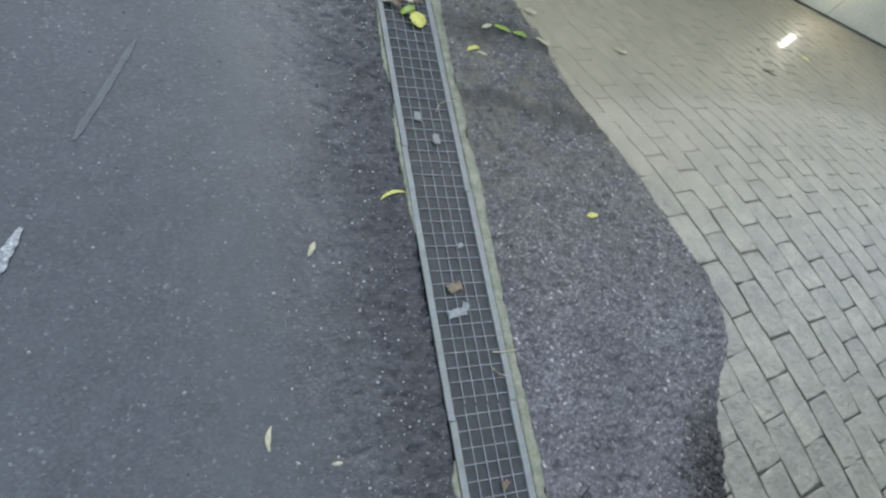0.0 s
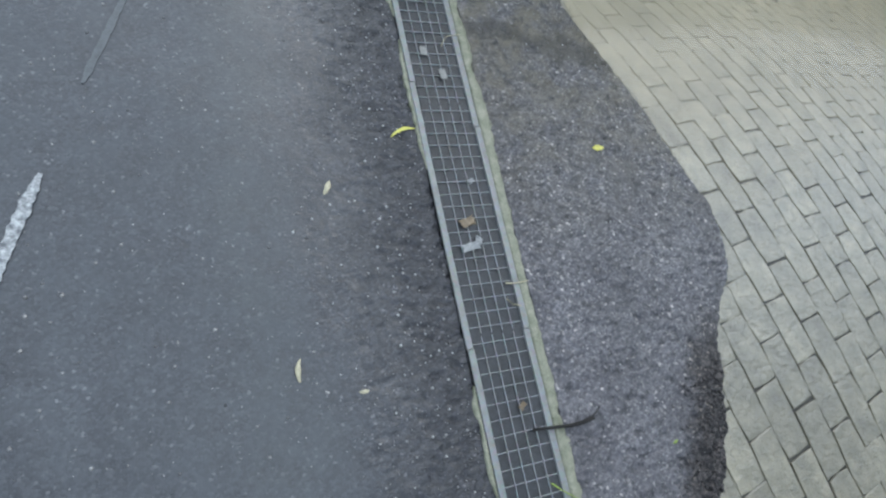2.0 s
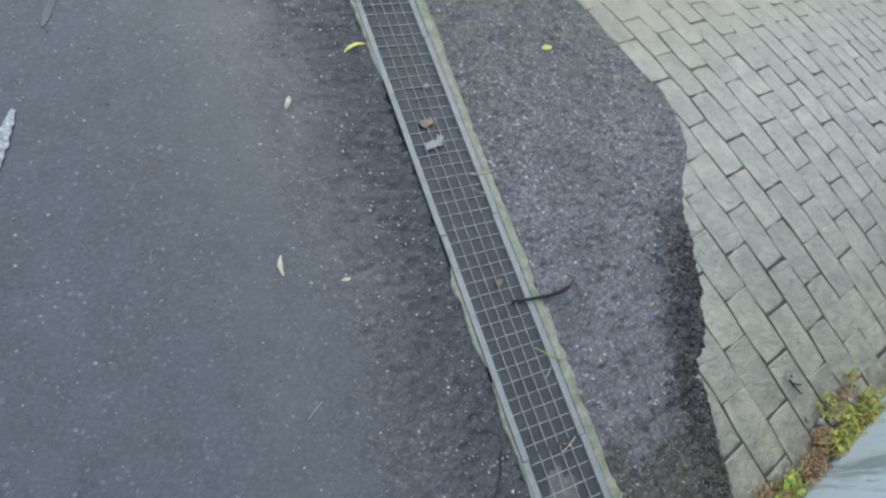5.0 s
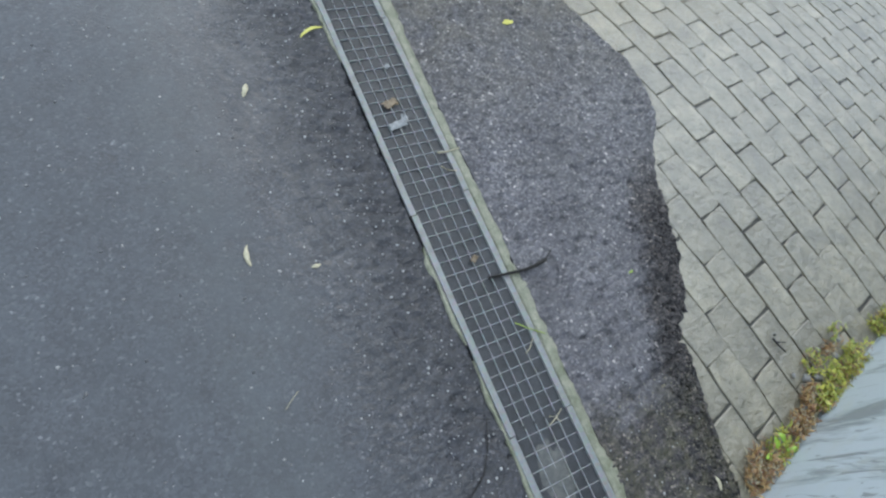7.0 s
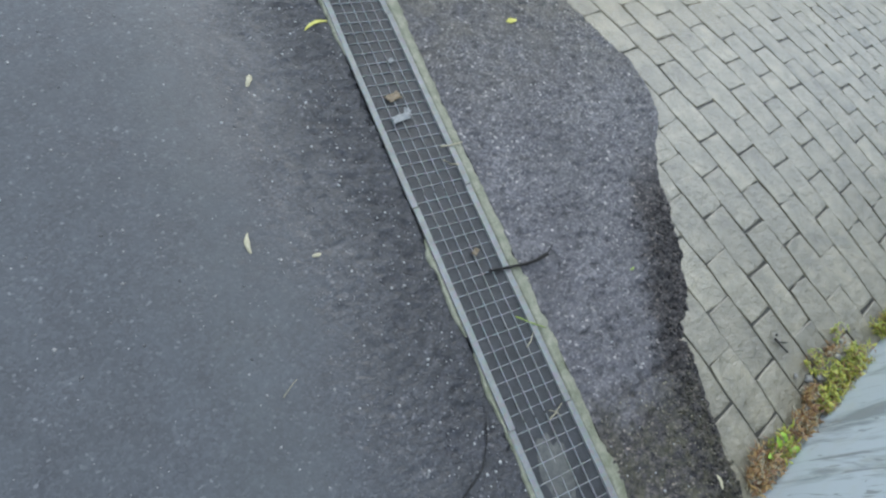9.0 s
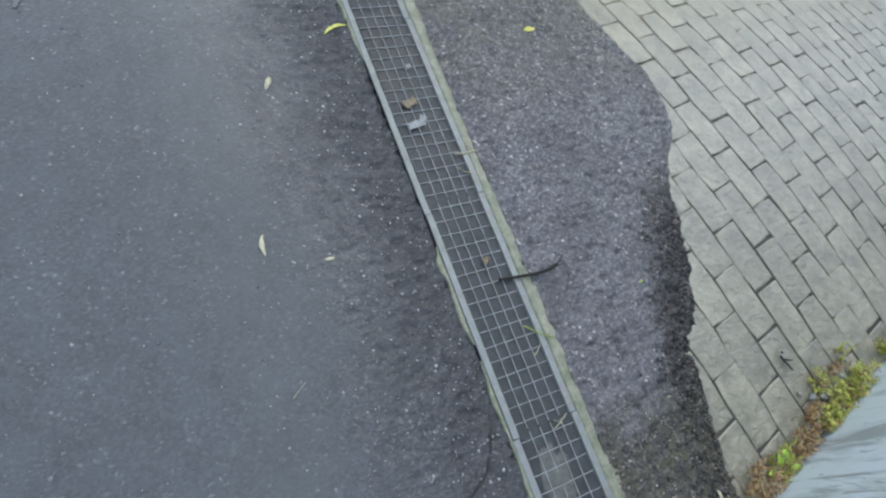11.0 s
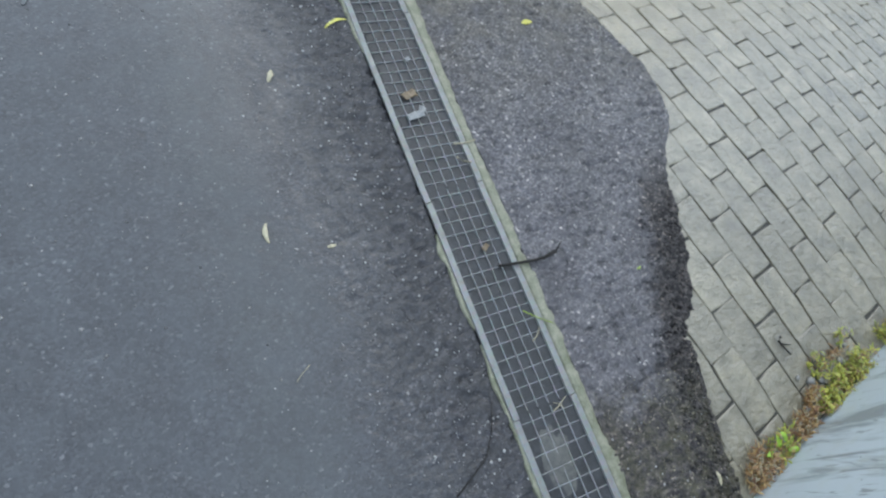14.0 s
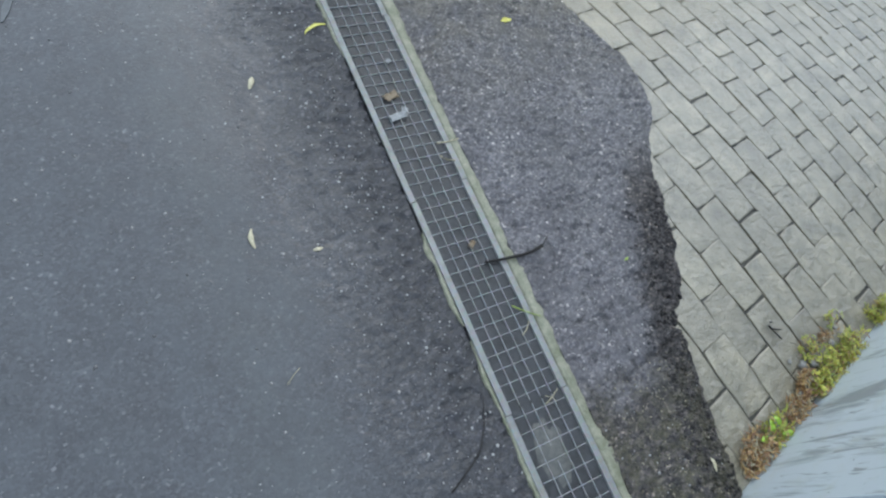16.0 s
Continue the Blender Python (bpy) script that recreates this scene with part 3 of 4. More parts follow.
# ---- leaves, straws and twigs ----
def blade(bm, at, heading, length, width, curl=0.0, arch=0.3, lift=0.0, twist=0.0, n=8):
    """A pointed leaf: curl bends it sideways, arch bows it upwards along its length."""
    x, y, z = at
    h = heading
    rows, step = [], length / n
    px, py = 0.0, 0.0
    for i in range(n + 1):
        s = i / n
        w = width / 2 * max(0.04, math.sin(math.pi * (0.06 + 0.90 * s)) ** 0.8) * (1 + 0.45 * min(1.0, (width / 0.016) ** 2) * noise.noise(Vector((x * 90 + s * 4.2, y * 90, length * 70))))
        zz = z + 0.05 * length * noise.noise(Vector((s * 3.3, x * 50, y * 50 + length * 90))) * (i > 0) + lift * length * s + arch * length * 0.25 * math.sin(math.pi * s)
        a = h + curl * s
        nx, ny = -math.sin(a), math.cos(a)
        roll = twist * (s - 0.5) * w
        rows.append([(x + px + nx * w, y + py + ny * w, zz + 0.12 * w + roll), (x + px, y + py, zz - 0.10 * w), (x + px - nx * w, y + py - ny * w, zz + 0.12 * w - roll)])
        px += math.cos(a) * step
        py += math.sin(a) * step
    t = 0.0007
    top = [[bm.verts.new(p) for p in r] for r in rows]
    low = [[bm.verts.new((p[0], p[1], p[2] - t)) for p in r] for r in rows]
    for a, b, c, d in zip(top, top[1:], low, low[1:]):
        for k in (0, 1):
            bm.faces.new((a[k], a[k + 1], b[k + 1], b[k]))
            bm.faces.new((d[k], d[k + 1], c[k + 1], c[k]))
        bm.faces.new((a[0], b[0], d[0], c[0]))
        bm.faces.new((b[2], a[2], c[2], d[2]))
    bm.faces.new((top[0][0], low[0][0], low[0][1], low[0][2], top[0][2], top[0][1]))
    bm.faces.new((top[-1][0], top[-1][1], top[-1][2], low[-1][2], low[-1][1], low[-1][0]))


def tube(bm, pts, r0, r1, sides=6):
    rings = []
    for i, p in enumerate(pts):
        p = Vector(p)
        d = (Vector(pts[min(i + 1, len(pts) - 1)]) - Vector(pts[max(i - 1, 0)])).normalized()
        a = d.orthogonal().normalized()
        b = d.cross(a)
        r = r0 + (r1 - r0) * i / (len(pts) - 1)
        rings.append([bm.verts.new(p + (a * math.cos(2 * math.pi * k / sides) + b * math.sin(2 * math.pi * k / sides)) * r) for k in range(sides)])
    for u, v in zip(rings, rings[1:]):
        for k in range(sides):
            bm.faces.new((u[k], u[(k + 1) % sides], v[(k + 1) % sides], v[k]))
    bm.faces.new(rings[0][::-1])
    bm.faces.new(rings[-1])


def on(x, y):
    """The height of the surface at a place."""
    if x < float(left_rail(y)) - 0.02:
        return float(road_height(np.array(x), np.array(y)))
    if x < float(right_rail(y)) + 0.05:
        return 0.004
    if x < float(edge_x(y)):
        return float(strip_height(np.array(x), np.array(y)))
    return PAVE_Z + 0.0044


def leaf(x, y, heading, length, width, mat, label, curl=0.0, arch=0.3, group="fallen leaves", name="fallen_leaf", category="leaf"):
    bm = bmesh.new()
    h = radians(heading)
    dx, dy = math.cos(h + curl / 2) * length / 2, math.sin(h + curl / 2) * length / 2
    blade(bm, (x - dx, y - dy, 0.0012), h, length, width, curl, arch, 0.0, 0.0, 12)
    bmesh.ops.translate(bm, verts=bm.verts, vec=(-x, -y, 0))
    ob = obj(name, bm, mat, smooth=True)
    ob.location = (x, y, max(on(x + dx * k, y + dy * k) for k in (-0.9, -0.45, 0, 0.45, 0.9)))
    return tagged(ob, label, category, group)


ROAD_LEAF = "on the wet asphalt"
leaf(-0.067, 1.227, 41, 0.079, 0.0104, M_YELLOW, "curved narrow yellow leaf " + ROAD_LEAF, -0.85)
leaf(0.558, 1.168, -7, 0.041, 0.0180, M_YELLOW, "short yellow leaf " + ROAD_LEAF, 0.4)
leaf(-0.426, 0.639, 106, 0.054, 0.0118, M_PALE, "curled pale leaf " + ROAD_LEAF, -0.9)
leaf(-0.302, 1.076, 55, 0.041, 0.0159, M_PALE, "pale straw-coloured leaf " + ROAD_LEAF, 0.3)
leaf(0.098, 1.859, 99, 0.067, 0.0541, M_YELLOW, "broad yellow-green leaf lying on the drain grate", 0.3, 0.4)
leaf(0.076, 1.896, 23, 0.065, 0.0284, M_LIME, "yellow-green leaf lying on the drain grate", 0.5, 0.4)
for k, (x, y, h) in enumerate(((0.015, 1.930, 10), (0.058, 1.947, 60), (0.033, 1.909, 140), (0.082, 1.937, -30), (-0.003, 1.950, 95), (0.113, 1.931, 170))):
    leaf(x, y, h, 0.050, 0.026, M_DEADLEAF if k % 3 else M_PALE, "wet brown leaf heaped at the drain", 0.4, 0.6)
leaf(0.415, 1.873, -28, 0.064, 0.0204, M_LIME, "yellow-green leaf " + ROAD_LEAF, 0.3)
leaf(0.477, 1.853, -11, 0.053, 0.0178, M_LIME, "yellow-green leaf " + ROAD_LEAF, -0.3)
leaf(0.355, 1.875, 17, 0.046, 0.0154, M_PALE, "faded leaf " + ROAD_LEAF, 0.3)
leaf(0.570, 1.841, -39, 0.063, 0.0203, M_PALE, "pale leaf at the edge of the asphalt", 0.4)
leaf(0.283, 1.765, 38, 0.051, 0.0153, M_YELLOW, "yellow leaf " + ROAD_LEAF, -0.8)
leaf(0.311, 1.756, -22, 0.038, 0.0127, M_PALE, "pale leaf " + ROAD_LEAF, 0.3)
leaf(0.917, 1.856, -22, 0.050, 0.0226, M_PALE, "pale leaf on the wet pavers", 0.3)
leaf(0.562, 1.989, -22, 0.051, 0.0257, M_PALE, "pale leaf on the wet pavers", 0.3)
leaf(1.944, 1.944, -47, 0.037, 0.0110, M_YELLOW, "yellow leaf on the wet pavers", 0.3)
leaf(-0.292, 0.569, -8, 0.023, 0.0093, M_PALE, "small pale leaf scrap " + ROAD_LEAF, 0.3)
leaf(0.452, -0.277, 69, 0.036, 0.0105, M_PALE, "small pale leaf " + ROAD_LEAF, 0.5)
leaf(0.522, 0.292, 12, 0.018, 0.0067, M_LIME, "green leaf scrap " + ROAD_LEAF, 0.2)


def straw(pts, r, mat, label, name="straw", category="straw", group="loose straws"):
    x0, y0 = pts[0][:2]
    z0 = max(on(*p[:2]) for p in pts)
    bm = bmesh.new()
    tube(bm, [(p[0] - x0, p[1] - y0, r + (p[2] if len(p) > 2 else 0)) for p in pts], r, r * 0.6)
    ob = obj(name, bm, mat, smooth=True)
    ob.location = (x0, y0, z0)
    return tagged(ob, label, category, group)


straw([(0.126, 0.777), (0.154, 0.774), (0.195, 0.777)], 0.0026, M_PALE, "pale straw across the drain rail")
straw([(0.117, 0.735), (0.133, 0.719), (0.155, 0.712)], 0.0028, M_PALE, "pale straw across the drain rail")
straw([(0.103, 1.506), (0.115, 1.528), (0.126, 1.541), (0.173, 1.552)], 0.0018, M_PALE, "bent white straw on the drain")
straw([(0.088, 0.023), (0.110, 0.031), (0.135, 0.045)], 0.0016, M_PALE, "yellowish grass stalk caught on the grate")
straw([(0.096, 0.041), (0.111, 0.033), (0.118, 0.019)], 0.0014, M_PALE, "yellowish grass stalk caught on the grate")
straw([(0.119, 0.276), (0.150, 0.249), (0.185, 0.224)], 0.0017, M_LIME, "green grass stalk across the drain rail")
straw([(0.111, 0.197), (0.127, 0.205), (0.145, 0.224)], 0.0017, M_PALE, "pale stalk caught on the grate")
straw([(-0.462, 0.282), (-0.445, 0.296), (-0.425, 0.309)], 0.0010, M_PALE, "thin straw on the wet asphalt")
straw([(0.279, 0.401, 0.003), (0.242, 0.394, 0.001), (0.207, 0.394), (0.160, 0.399), (0.102, 0.405)], 0.0058, M_TWIG, "dark twig lying across the drain rail", "twig", "twig", "twigs")
straw([(0.280, 0.402, 0.002), (0.301, 0.412, 0.001), (0.320, 0.427)], 0.0016, M_TWIG, "thin dark twig on the asphalt", "twig", "twig", "twigs")
straw([(0.881, -0.035), (0.886, -0.055), (0.898, -0.084)], 0.0032, M_TWIG, "dark broken twig on a paver", "twig", "twig", "twigs")
straw([(0.885, -0.047), (0.900, -0.054), (0.918, -0.060)], 0.0026, M_TWIG, "dark broken twig on a paver", "twig", "twig", "twigs")
straw([(0.892, -0.027), (0.896, -0.031)], 0.0034, M_TWIG, "dark twig stub on a paver", "twig", "twig", "twigs")
straw([(1.639, 1.852), (1.667, 1.842), (1.705, 1.826)], 0.0028, M_TWIG, "dark twig on the wet pavers", "twig", "twig", "twigs")
straw([(1.660, 1.958), (1.678, 1.972)], 0.0035, M_TWIG, "dark twig stub on the wet pavers", "twig", "twig", "twigs")
straw([(-0.21, -0.065), (-0.155, -0.038), (-0.113, -0.013), (-0.078, 0.035), (-0.05, 0.10)], 0.0018, M_TWIG, "dark stalk on the road beside the drain", "twig", "twig", "twigs")


# chips, wet paper and pebbles on the grate
def lump(x, y, size, mat, name, label, category, group, squash=0.4, seed=0, z=None):
    bm = bmesh.new()
    bmesh.ops.create_icosphere(bm, subdivisions=2, radius=1)
    for v in bm.verts:
        k = 1 + 0.55 * noise.noise(v.co * 1.9 + Vector((seed * 3.1, 0, 0)))
        v.co = Vector((v.co.x * size * k, v.co.y * size * k * 0.8, v.co.z * size * squash * k))
    ob = obj(name, bm, mat, smooth=True)
    ob.location = (x, y, (on(x, y) if z is None else z) + size * squash * 0.35)
    ob.rotation_euler = (0, 0, seed * 1.7)
    return tagged(ob, label, category, group)


def chip(x, y, w, l, turn):
    bm = bmesh.new()
    box(bm, -w / 2, w / 2, -l / 2, l / 2, 0, 0.003, 0.001)
    ob = obj("plastic_chip", bm, M_PEBBLE)
    ob.matrix_world = pose(x, y, 0.0022, 0, 0, turn)
    tagged(ob, "small pale plastic chip lying on the grate", "litter", "chips")


chip(0.043, 1.488, 0.0213, 0.0300, -4)
chip(0.088, 1.412, 0.0211, 0.0335, 3)
def scrap(x, y, w, l, turn, mat, label, seed, name="wet_paper", category="litter"):
    """A crumpled scrap of wet paper or leaf, lying over the bars."""
    bm = bmesh.new()
    bmesh.ops.create_grid(bm, x_segments=9, y_segments=7, size=0.5)
    for v in bm.verts:
        q = Vector((v.co.x * 3, v.co.y * 3, seed * 2.3))
        ragged = 1 + 0.35 * noise.noise(q * 1.7)
        v.co = Vector((v.co.x * l * ragged, v.co.y * w * ragged, 0.003 + 0.006 * noise.noise(q * 1.3) - 0.05 * abs(v.co.y) * w))
    bmesh.ops.solidify(bm, geom=bm.faces, thickness=0.0008)
    ob = obj(name, bm, mat, smooth=True)
    ob.matrix_world = pose(x, y, 0.0035, 0, 0, turn)
    return tagged(ob, label, category, "litter on the grate")


def silt_crust(x, y, w, l, seed):
    """A thin crust of washed-in sand that fills the meshes of the grate, thinning out at its ragged rim."""
    n = 22
    V, F = [], []
    for i in range(n + 1):
        for j in range(n + 1):
            a, b = 2 * i / n - 1, 2 * j / n - 1
            q = Vector((a * 2.2, b * 2.2, seed))
            r = math.hypot(a, b) * (1 + 0.55 * noise.noise(q))
            V.append((a * w / 2, b * l / 2, 0.0008 - 0.0062 * r * r + 0.0018 * noise.noise(q * 5)))
    for i in range(n):
        for j in range(n):
            o = i * (n + 1) + j
            F.append((o, o + n + 1, o + n + 2, o + 1))
    ob = raw("silt_crust", V, F, M_SILT, None, "", True)
    ob.location = (x, y, 0.0)
    return tagged(ob, "pale washed-in silt filling the meshes of the grate", "silt", "silt on the grate")


silt_crust(0.058, -0.083, 0.10, 0.17, 4.0)
scrap(0.051, 0.886, 0.0214, 0.0546, 12, M_PAPER, "scrap of wet white paper on the grate", 3)
scrap(0.076, 0.900, 0.0190, 0.0238, 60, M_PAPER, "scrap of wet white paper on the grate", 5)
scrap(0.057, 0.954, 0.0239, 0.0406, 15, M_DEADLEAF, "brown sodden leaf scrap on the grate", 7, "leaf_scrap", "leaf")
scrap(0.091, 0.465, 0.0137, 0.0206, 40, M_DEADLEAF, "brown sodden leaf scrap on the grate", 8, "leaf_scrap", "leaf")
scrap(0.095, 1.073, 0.0145, 0.0193, 30, M_PAPER, "scrap of wet white paper on the grate", 9)
for k, (u, v, r) in enumerate(((-0.079, -0.362, 0.020), (0.059, -0.361, 0.018), (0.138, -0.315, 0.020), (0.174, -0.336, 0.016), (0.248, -0.289, 0.012), (0.290, -0.340, 0.018), (0.109, -0.284, 0.011), (0.341, -0.314, 0.012))):
    x, y = pave(u, v)
    lump(x, y, r * 0.75, M_PEBBLE, "pebble", "small pale stone among the weeds by the wall", "stone", "pebbles", 0.6, k)


# ---- weeds along the foot of the wall ----
def weed(u, v, radius, count, height, mat, label, seed, size=0.016, broad=()):
    rnd = random.Random(seed)
    x, y = pave(u, v)
    thing = tagged(new("weed_clump"), label, "weed", "weeds along the wall")
    thing.location = (x, y, PAVE_Z)
    stems, leaves = bmesh.new(), bmesh.new()
    for k in range(max(5, count // 9)):
        a, d = rnd.uniform(0, 6.28), radius * math.sqrt(rnd.random())
        bx, by = d * math.cos(a) * 0.8, d * math.sin(a) * 0.8
        lean, tall = rnd.uniform(0.2, 0.9), height * rnd.uniform(0.45, 1.1)
        tx, ty = bx + lean * tall * math.cos(a + rnd.uniform(-1, 1)), by + lean * tall * math.sin(a + rnd.uniform(-1, 1))
        pts = [(bx, by, -0.004), (bx + (tx - bx) * 0.4, by + (ty - by) * 0.3, tall * 0.55), (tx, ty, tall)]
        tube(stems, pts, 0.0011, 0.0006, 4)
        for j in range(9):
            s = rnd.uniform(0.1, 1.0)
            p = [pts[0][i] + (pts[2][i] - pts[0][i]) * s for i in range(3)]
            blade(leaves, (p[0] + rnd.uniform(-0.009, 0.009), p[1] + rnd.uniform(-0.006, 0.006), max(0.002, p[2])), rnd.uniform(0, 6.28), size * rnd.uniform(0.6, 1.7), size * rnd.uniform(0.18, 0.42), rnd.uniform(-0.9, 0.9), rnd.uniform(0.1, 0.8), rnd.uniform(-0.2, 0.7), rnd.uniform(-0.5, 0.5), 4)
    tagged(part("stem", stems, M_WEEDRED, thing), kind="stuff")
    tagged(part("foliage", leaves, mat, thing), kind="stuff")
    dry = bmesh.new()
    for k in range(count // 4):
        a, d = rnd.uniform(0, 6.28), radius * 1.1 * math.sqrt(rnd.random())
        blade(dry, (d * math.cos(a), d * math.sin(a), height * rnd.uniform(0.1, 0.9)), rnd.uniform(0, 6.28), size * rnd.uniform(0.9, 2.0), size * rnd.uniform(0.08, 0.2), rnd.uniform(-1.2, 1.2), 0.4, rnd.uniform(-0.4, 0.5), 0.4, 5)
    tagged(part("dry_foliage", dry, M_PALE if mat == M_WEEDRED else M_WEEDRED, thing, "withered straw-coloured blades" if mat == M_WEEDRED else "reddish withered blades"), kind="stuff")
    for bx, by, bz, h, l in broad:
        bm = bmesh.new()
        blade(bm, (bx, by, bz), radians(h), l, l * 0.6, 0.4, 0.5, 0.2, 0.6)
        part("leaf", bm, M_BROAD, thing, "broad bright green leaf", True)


RED, GREEN = "reddish-brown withered weed at the foot of the wall", "yellow-green weed growing at the foot of the wall"
weed(-0.234, -0.370, 0.032, 170, 0.035, M_WEEDRED, RED, 1, 0.014)
weed(-0.190, -0.352, 0.034, 170, 0.040, M_WEEDRED, RED, 2, 0.013)
weed(-0.161, -0.383, 0.027, 110, 0.035, M_WEEDRED, RED, 3, 0.013)
weed(-0.111, -0.362, 0.030, 60, 0.030, M_WEED, GREEN, 4, 0.016, ((-0.02, 0.0, 0.028, 60, 0.030), (0.012, 0.006, 0.034, 100, 0.028), (-0.035, -0.012, 0.022, 160, 0.030), (0.02, -0.02, 0.02, -20, 0.03)))
weed(-0.053, -0.372, 0.027, 70, 0.030, M_WEED, GREEN, 5, 0.015)
weed(-0.001, -0.377, 0.032, 130, 0.032, M_WEEDRED, RED, 6, 0.013)
weed(0.047, -0.382, 0.032, 130, 0.035, M_WEEDRED, RED, 7, 0.013)
weed(0.098, -0.351, 0.032, 120, 0.038, M_WEEDRED, RED, 8, 0.014)
weed(0.126, -0.392, 0.032, 150, 0.045, M_WEED, GREEN, 9, 0.014)
weed(0.179, -0.387, 0.037, 190, 0.045, M_WEED, GREEN, 10, 0.013)
weed(0.238, -0.381, 0.037, 180, 0.045, M_WEED, GREEN, 11, 0.013)
weed(0.193, -0.299, 0.032, 110, 0.035, M_WEED, GREEN, 12, 0.012)
weed(0.296, -0.386, 0.032, 160, 0.045, M_WEED, GREEN, 13, 0.013)
weed(0.277, -0.315, 0.019, 60, 0.030, M_WEEDRED, RED, 14, 0.011)
weed(0.350, -0.371, 0.030, 150, 0.050, M_WEED, GREEN, 15, 0.013)
weed(0.344, -0.289, 0.015, 40, 0.040, M_WEED, GREEN, 16, 0.012)
weed(0.519, -0.380, 0.032, 140, 0.050, M_WEED, GREEN, 17, 0.013)
weed(0.581, -0.385, 0.032, 130, 0.050, M_WEED, GREEN, 18, 0.013)


# ---- loose grit and raindrops ----
def scatter(name, count, where, size, mat, label, category, seed, flat=0.6):
    rnd = np.random.RandomState(seed)
    V, F = [], []
    k = 0
    while k < count:
        x, y = where(rnd)
        z = on(x, y)
        r = size * (0.5 + rnd.rand() ** 3 * 1.6)
        o = len(V)
        a = rnd.rand() * 6.28
        ring = [(x + r * (0.7 + 0.5 * rnd.rand()) * math.cos(a + i * 1.2566), y + r * (0.7 + 0.5 * rnd.rand()) * math.sin(a + i * 1.2566), z + r * flat * 0.25 * rnd.rand()) for i in range(5)]
        V += ring + [(x, y, z + r * flat), (x, y, z - r * 0.3)]
        for i in range(5):
            F += [(o + i, o + (i + 1) % 5, o + 5), (o + (i + 1) % 5, o + i, o + 6)]
        k += 1
    return tagged(raw(name, V, F, mat, None, "", True), label, category, kind="stuff")


def near_drain(r):
    return -0.03 - abs(r.randn()) * 0.16, r.uniform(-0.12, 2.05)


def whole_road(r):
    return r.uniform(-1.25, -0.05), r.uniform(-0.12, 2.05)


def on_strip(r):
    y = r.uniform(-0.38, 2.0)
    a, b = float(right_rail(y)) + 0.06, float(edge_x(y)) - 0.01
    return a + (b - a) * r.rand(), y


def strip_edge(r):
    y = r.uniform(-0.36, 0.45)
    return float(edge_x(y)) - 0.004 - abs(r.randn()) * 0.07, y


scatter("road_grit", 800, near_drain, 0.0024, M_SPECK, "small pale grit washed to the drain", "grit", 1)
# these stones also stand in for the white specks of rain splashes
scatter("road_grit_far", 800, whole_road, 0.0024, M_GRIT_SPLASH, "small pale grit and white rain splash specks on the wet road", "grit", 2)
scatter("strip_grit", 600, on_strip, 0.0019, M_SPECK, "pale stones in the coarse asphalt", "grit", 3)
def low_strip(r):
    y = r.uniform(-0.36, 0.02)
    a, b = float(right_rail(y)) + 0.07, float(edge_x(y)) - 0.01
    return a + (b - a) * r.rand() ** 0.7, y


scatter("straw_crumbs", 900, low_strip, 0.0017, M_CRUMB, "crumbs of straw and moss on the asphalt", "debris", 6)
scatter("edge_gravel", 1700, strip_edge, 0.0040, M_STRIP, "broken asphalt gravel along the worn edge", "gravel", 4, 0.8)

def splashes(count, seed):
    """Rings that raindrops leave on the sheet of water."""
    rnd = np.random.RandomState(seed)
    V, F = [], []
    for k in range(count):
        x, y = rnd.uniform(-1.15, -0.08), rnd.uniform(-0.05, 1.95)
        z, r = on(x, y), rnd.uniform(0.004, 0.010)
        prof = ((1.45, -0.0003), (1.12, 0.0008), (0.9, 0.0009), (0.6, -0.0003))
        o, m = len(V), 14
        for i in range(m):
            a = 2 * math.pi * i / m
            V += [(x + r * q * math.cos(a), y + r * q * math.sin(a), z + h * (0.7 + 0.3 * math.sin(3 * a))) for q, h in prof]
        for i in range(m):
            j = (i + 1) % m
            F += [(o + 4 * i + c, o + 4 * j + c, o + 4 * j + c + 1, o + 4 * i + c + 1) for c in range(3)]
    return tagged(raw("rain_rings", V, F, M_ROAD, None, "", True), "small rings of raindrops on the wet road", "raindrops", kind="stuff")


splashes(90, 9)

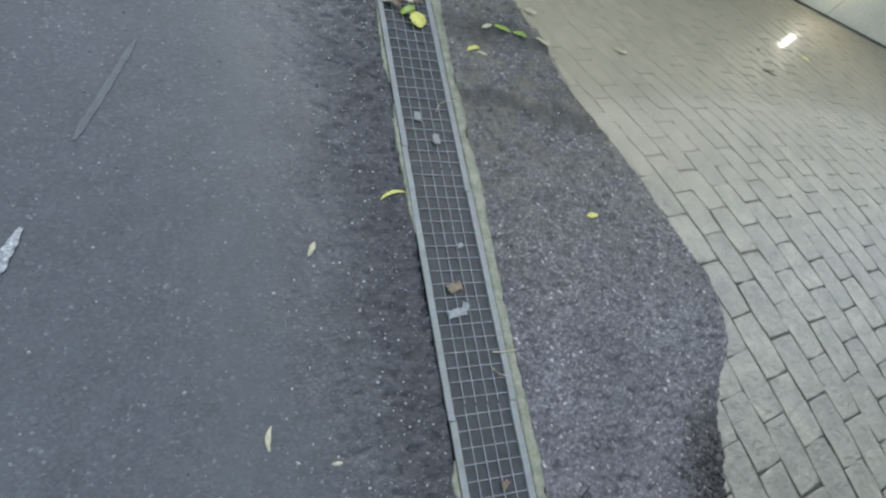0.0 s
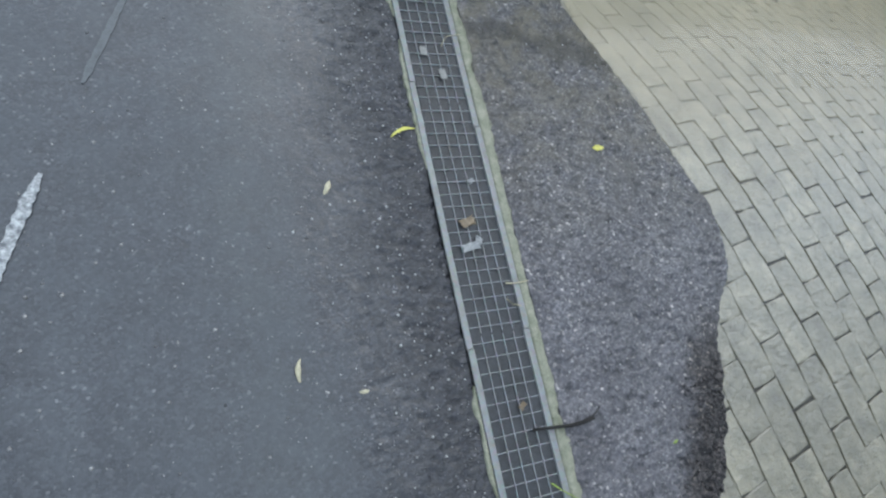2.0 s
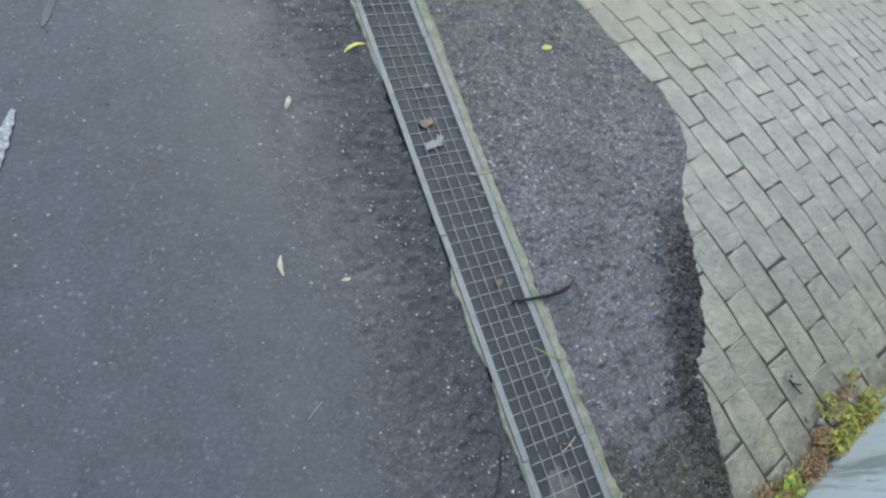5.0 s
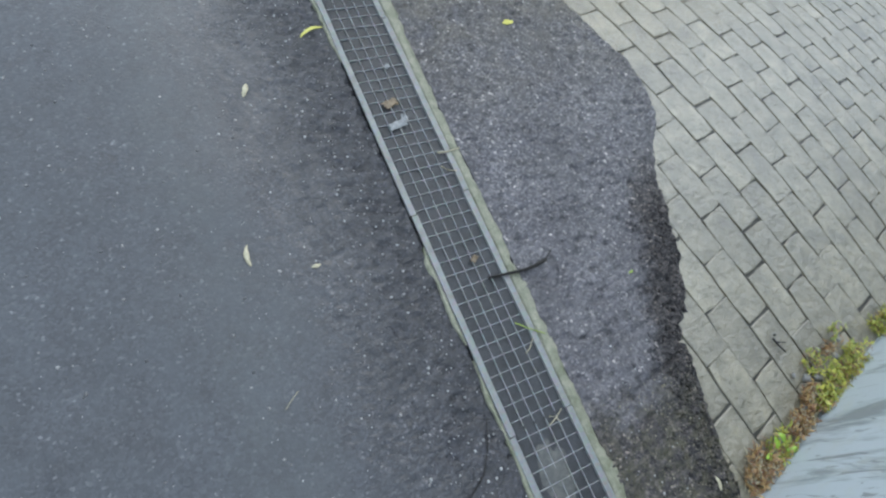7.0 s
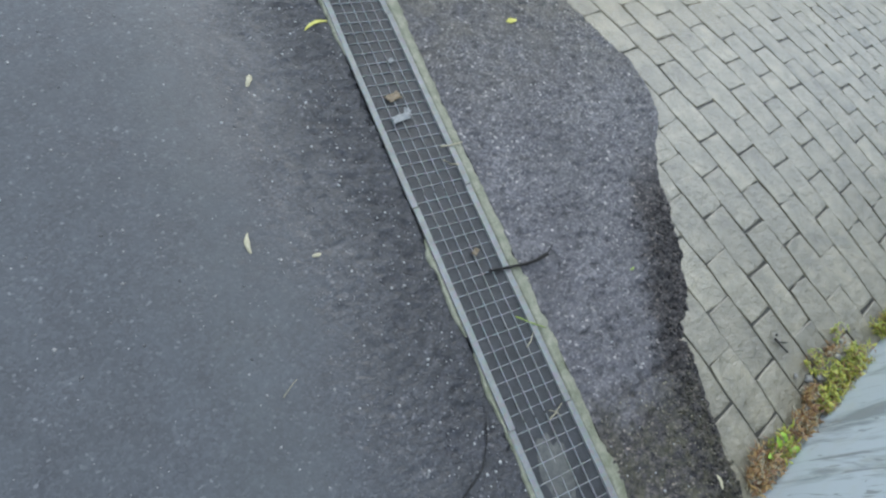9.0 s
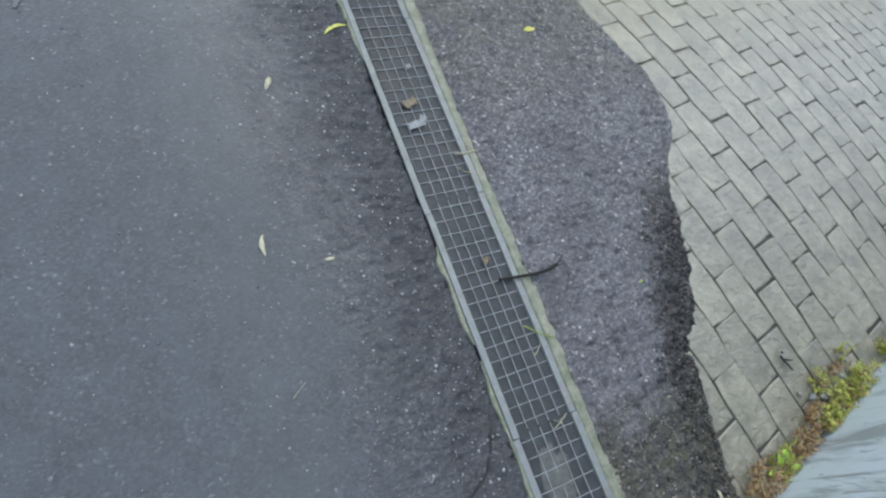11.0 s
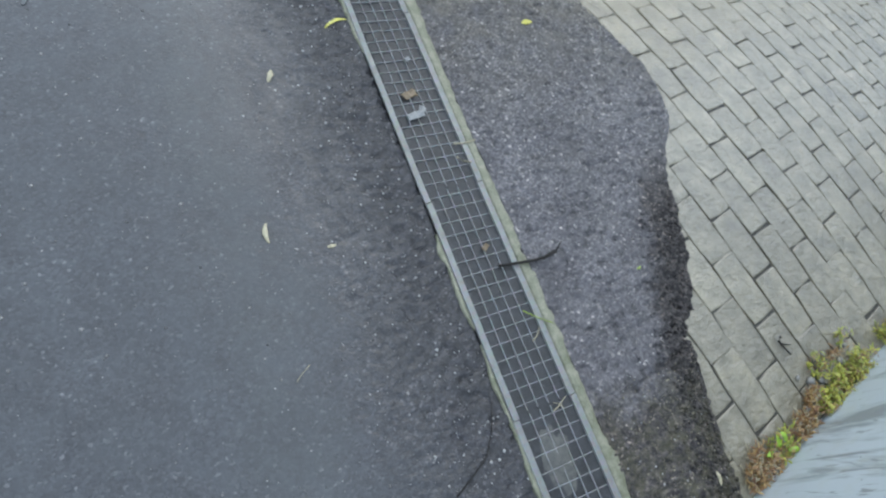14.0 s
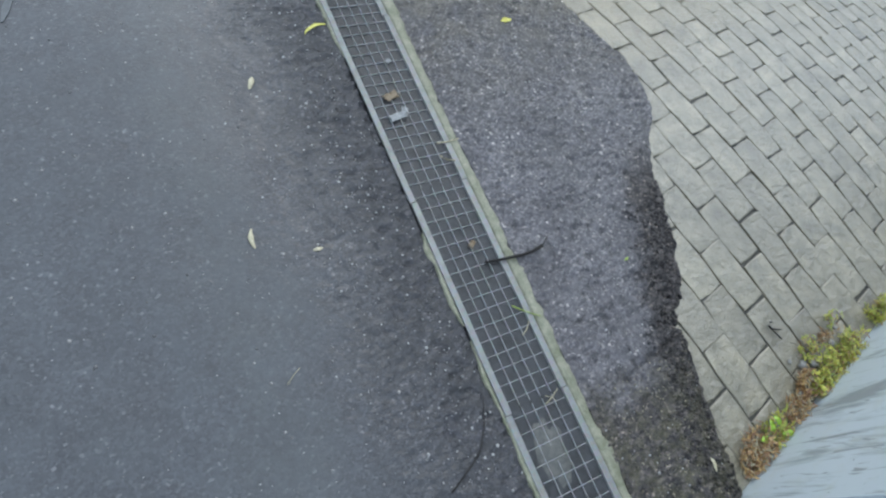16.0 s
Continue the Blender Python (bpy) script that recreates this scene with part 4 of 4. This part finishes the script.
# ---- pavers, each a block of its own ----
def paver_mesh(seed, length, width=0.0982):
    rnd = random.Random(seed)
    a, b = width / 2, length / 2
    out = []
    corners = [(-a, -b), (a, -b), (a, b), (-a, b)]
    for (x0, y0), (x1, y1) in zip(corners, corners[1:] + corners[:1]):
        k = 2 if abs(x1 - x0) > abs(y1 - y0) else 3
        for i in range(k):
            s = i / k
            j = 0.0025
            cut = 0.004 if i == 0 else 0.0
            x, y = x0 + (x1 - x0) * s, y0 + (y1 - y0) * s
            x -= math.copysign(cut * rnd.uniform(0.3, 1.3), x) if cut else 0
            y -= math.copysign(cut * rnd.uniform(0.3, 1.3), y) if cut else 0
            out.append((x + rnd.uniform(-j, j), y + rnd.uniform(-j, j)))
    n = len(out)
    V = [(x, y, -0.02) for x, y in out] + [(x, y, -0.0016) for x, y in out] + [(x * (1 - 0.0035 / a), y * (1 - 0.0035 / b), -rnd.uniform(0.0, 0.0006)) for x, y in out]
    F = [[i, (i + 1) % n, n + (i + 1) % n, n + i] for i in range(n)] + [[n + i, n + (i + 1) % n, 2 * n + (i + 1) % n, 2 * n + i] for i in range(n)] + [[2 * n + i for i in range(n)]]
    me = bpy.data.meshes.new("paver")
    me.from_pydata(V, [], F)
    me.update()
    me.materials.append(M_PAVER)
    return me


PAVERS = [paver_mesh(k, 0.1975) for k in range(12)]
rnd = random.Random(5)
spots = []
for i in range(-8, 40):
    for j in range(-9, 16):
        u, v = (i + 0.5) * 0.1, (j + (0.0 if i % 2 else 0.5)) * 0.2
        x, y = settled(u, v)
        if unpave(x, y)[1] < -0.45 or y > 2.95 or x > 4.6:
            continue
        s = (x - BX) * BDX + (y - BY) * BDY
        if (x - BX) * -BDY + (y - BY) * BDX > 0.10 and s > -1.7:
            continue
        reach = max(p[0] - float(edge_x(p[1])) for p in (settled(u + du, v + dv) for du in (-0.05, 0.05) for dv in (-0.1, 0, 0.1)))
        if reach < -0.02:
            continue
        spots.append((math.hypot(x - 0.88, y - 0.68), u, v))
spots.sort()
rest_v, rest_f = [], []
for k, (d, u, v) in enumerate(spots):
    x, y = settled(u, v)
    shift_u, shift_v = rnd.uniform(-0.0012, 0.0012), rnd.uniform(-0.004, 0.004)
    m = pose(x, y, PAVE_Z + 0.0022 * noise.noise(Vector((x * 2, y * 2, 0))) + rnd.uniform(-0.001, 0.001), rnd.uniform(-0.9, 0.9), rnd.uniform(-1.0, 1.0), 0)
    source = PAVERS[rnd.randrange(12)]
    local = []
    for c in source.vertices:
        p = settled(u + shift_u + c.co.x, v + shift_v + c.co.y)
        local.append(Vector((p[0] - x, p[1] - y, c.co.z)))
    faces = [list(p.vertices) for p in source.polygons]
    if k < 300:
        ob = raw("paver", local, faces, M_PAVER, pavement)
        ob.matrix_world = m
    else:
        o = len(rest_v)
        rest_v += [tuple(m @ c) for c in local]
        rest_f += [[o + q for q in f] for f in faces]
if rest_v:
    tagged(raw("paver_field", rest_v, rest_f, M_PAVER, pavement), kind="stuff")
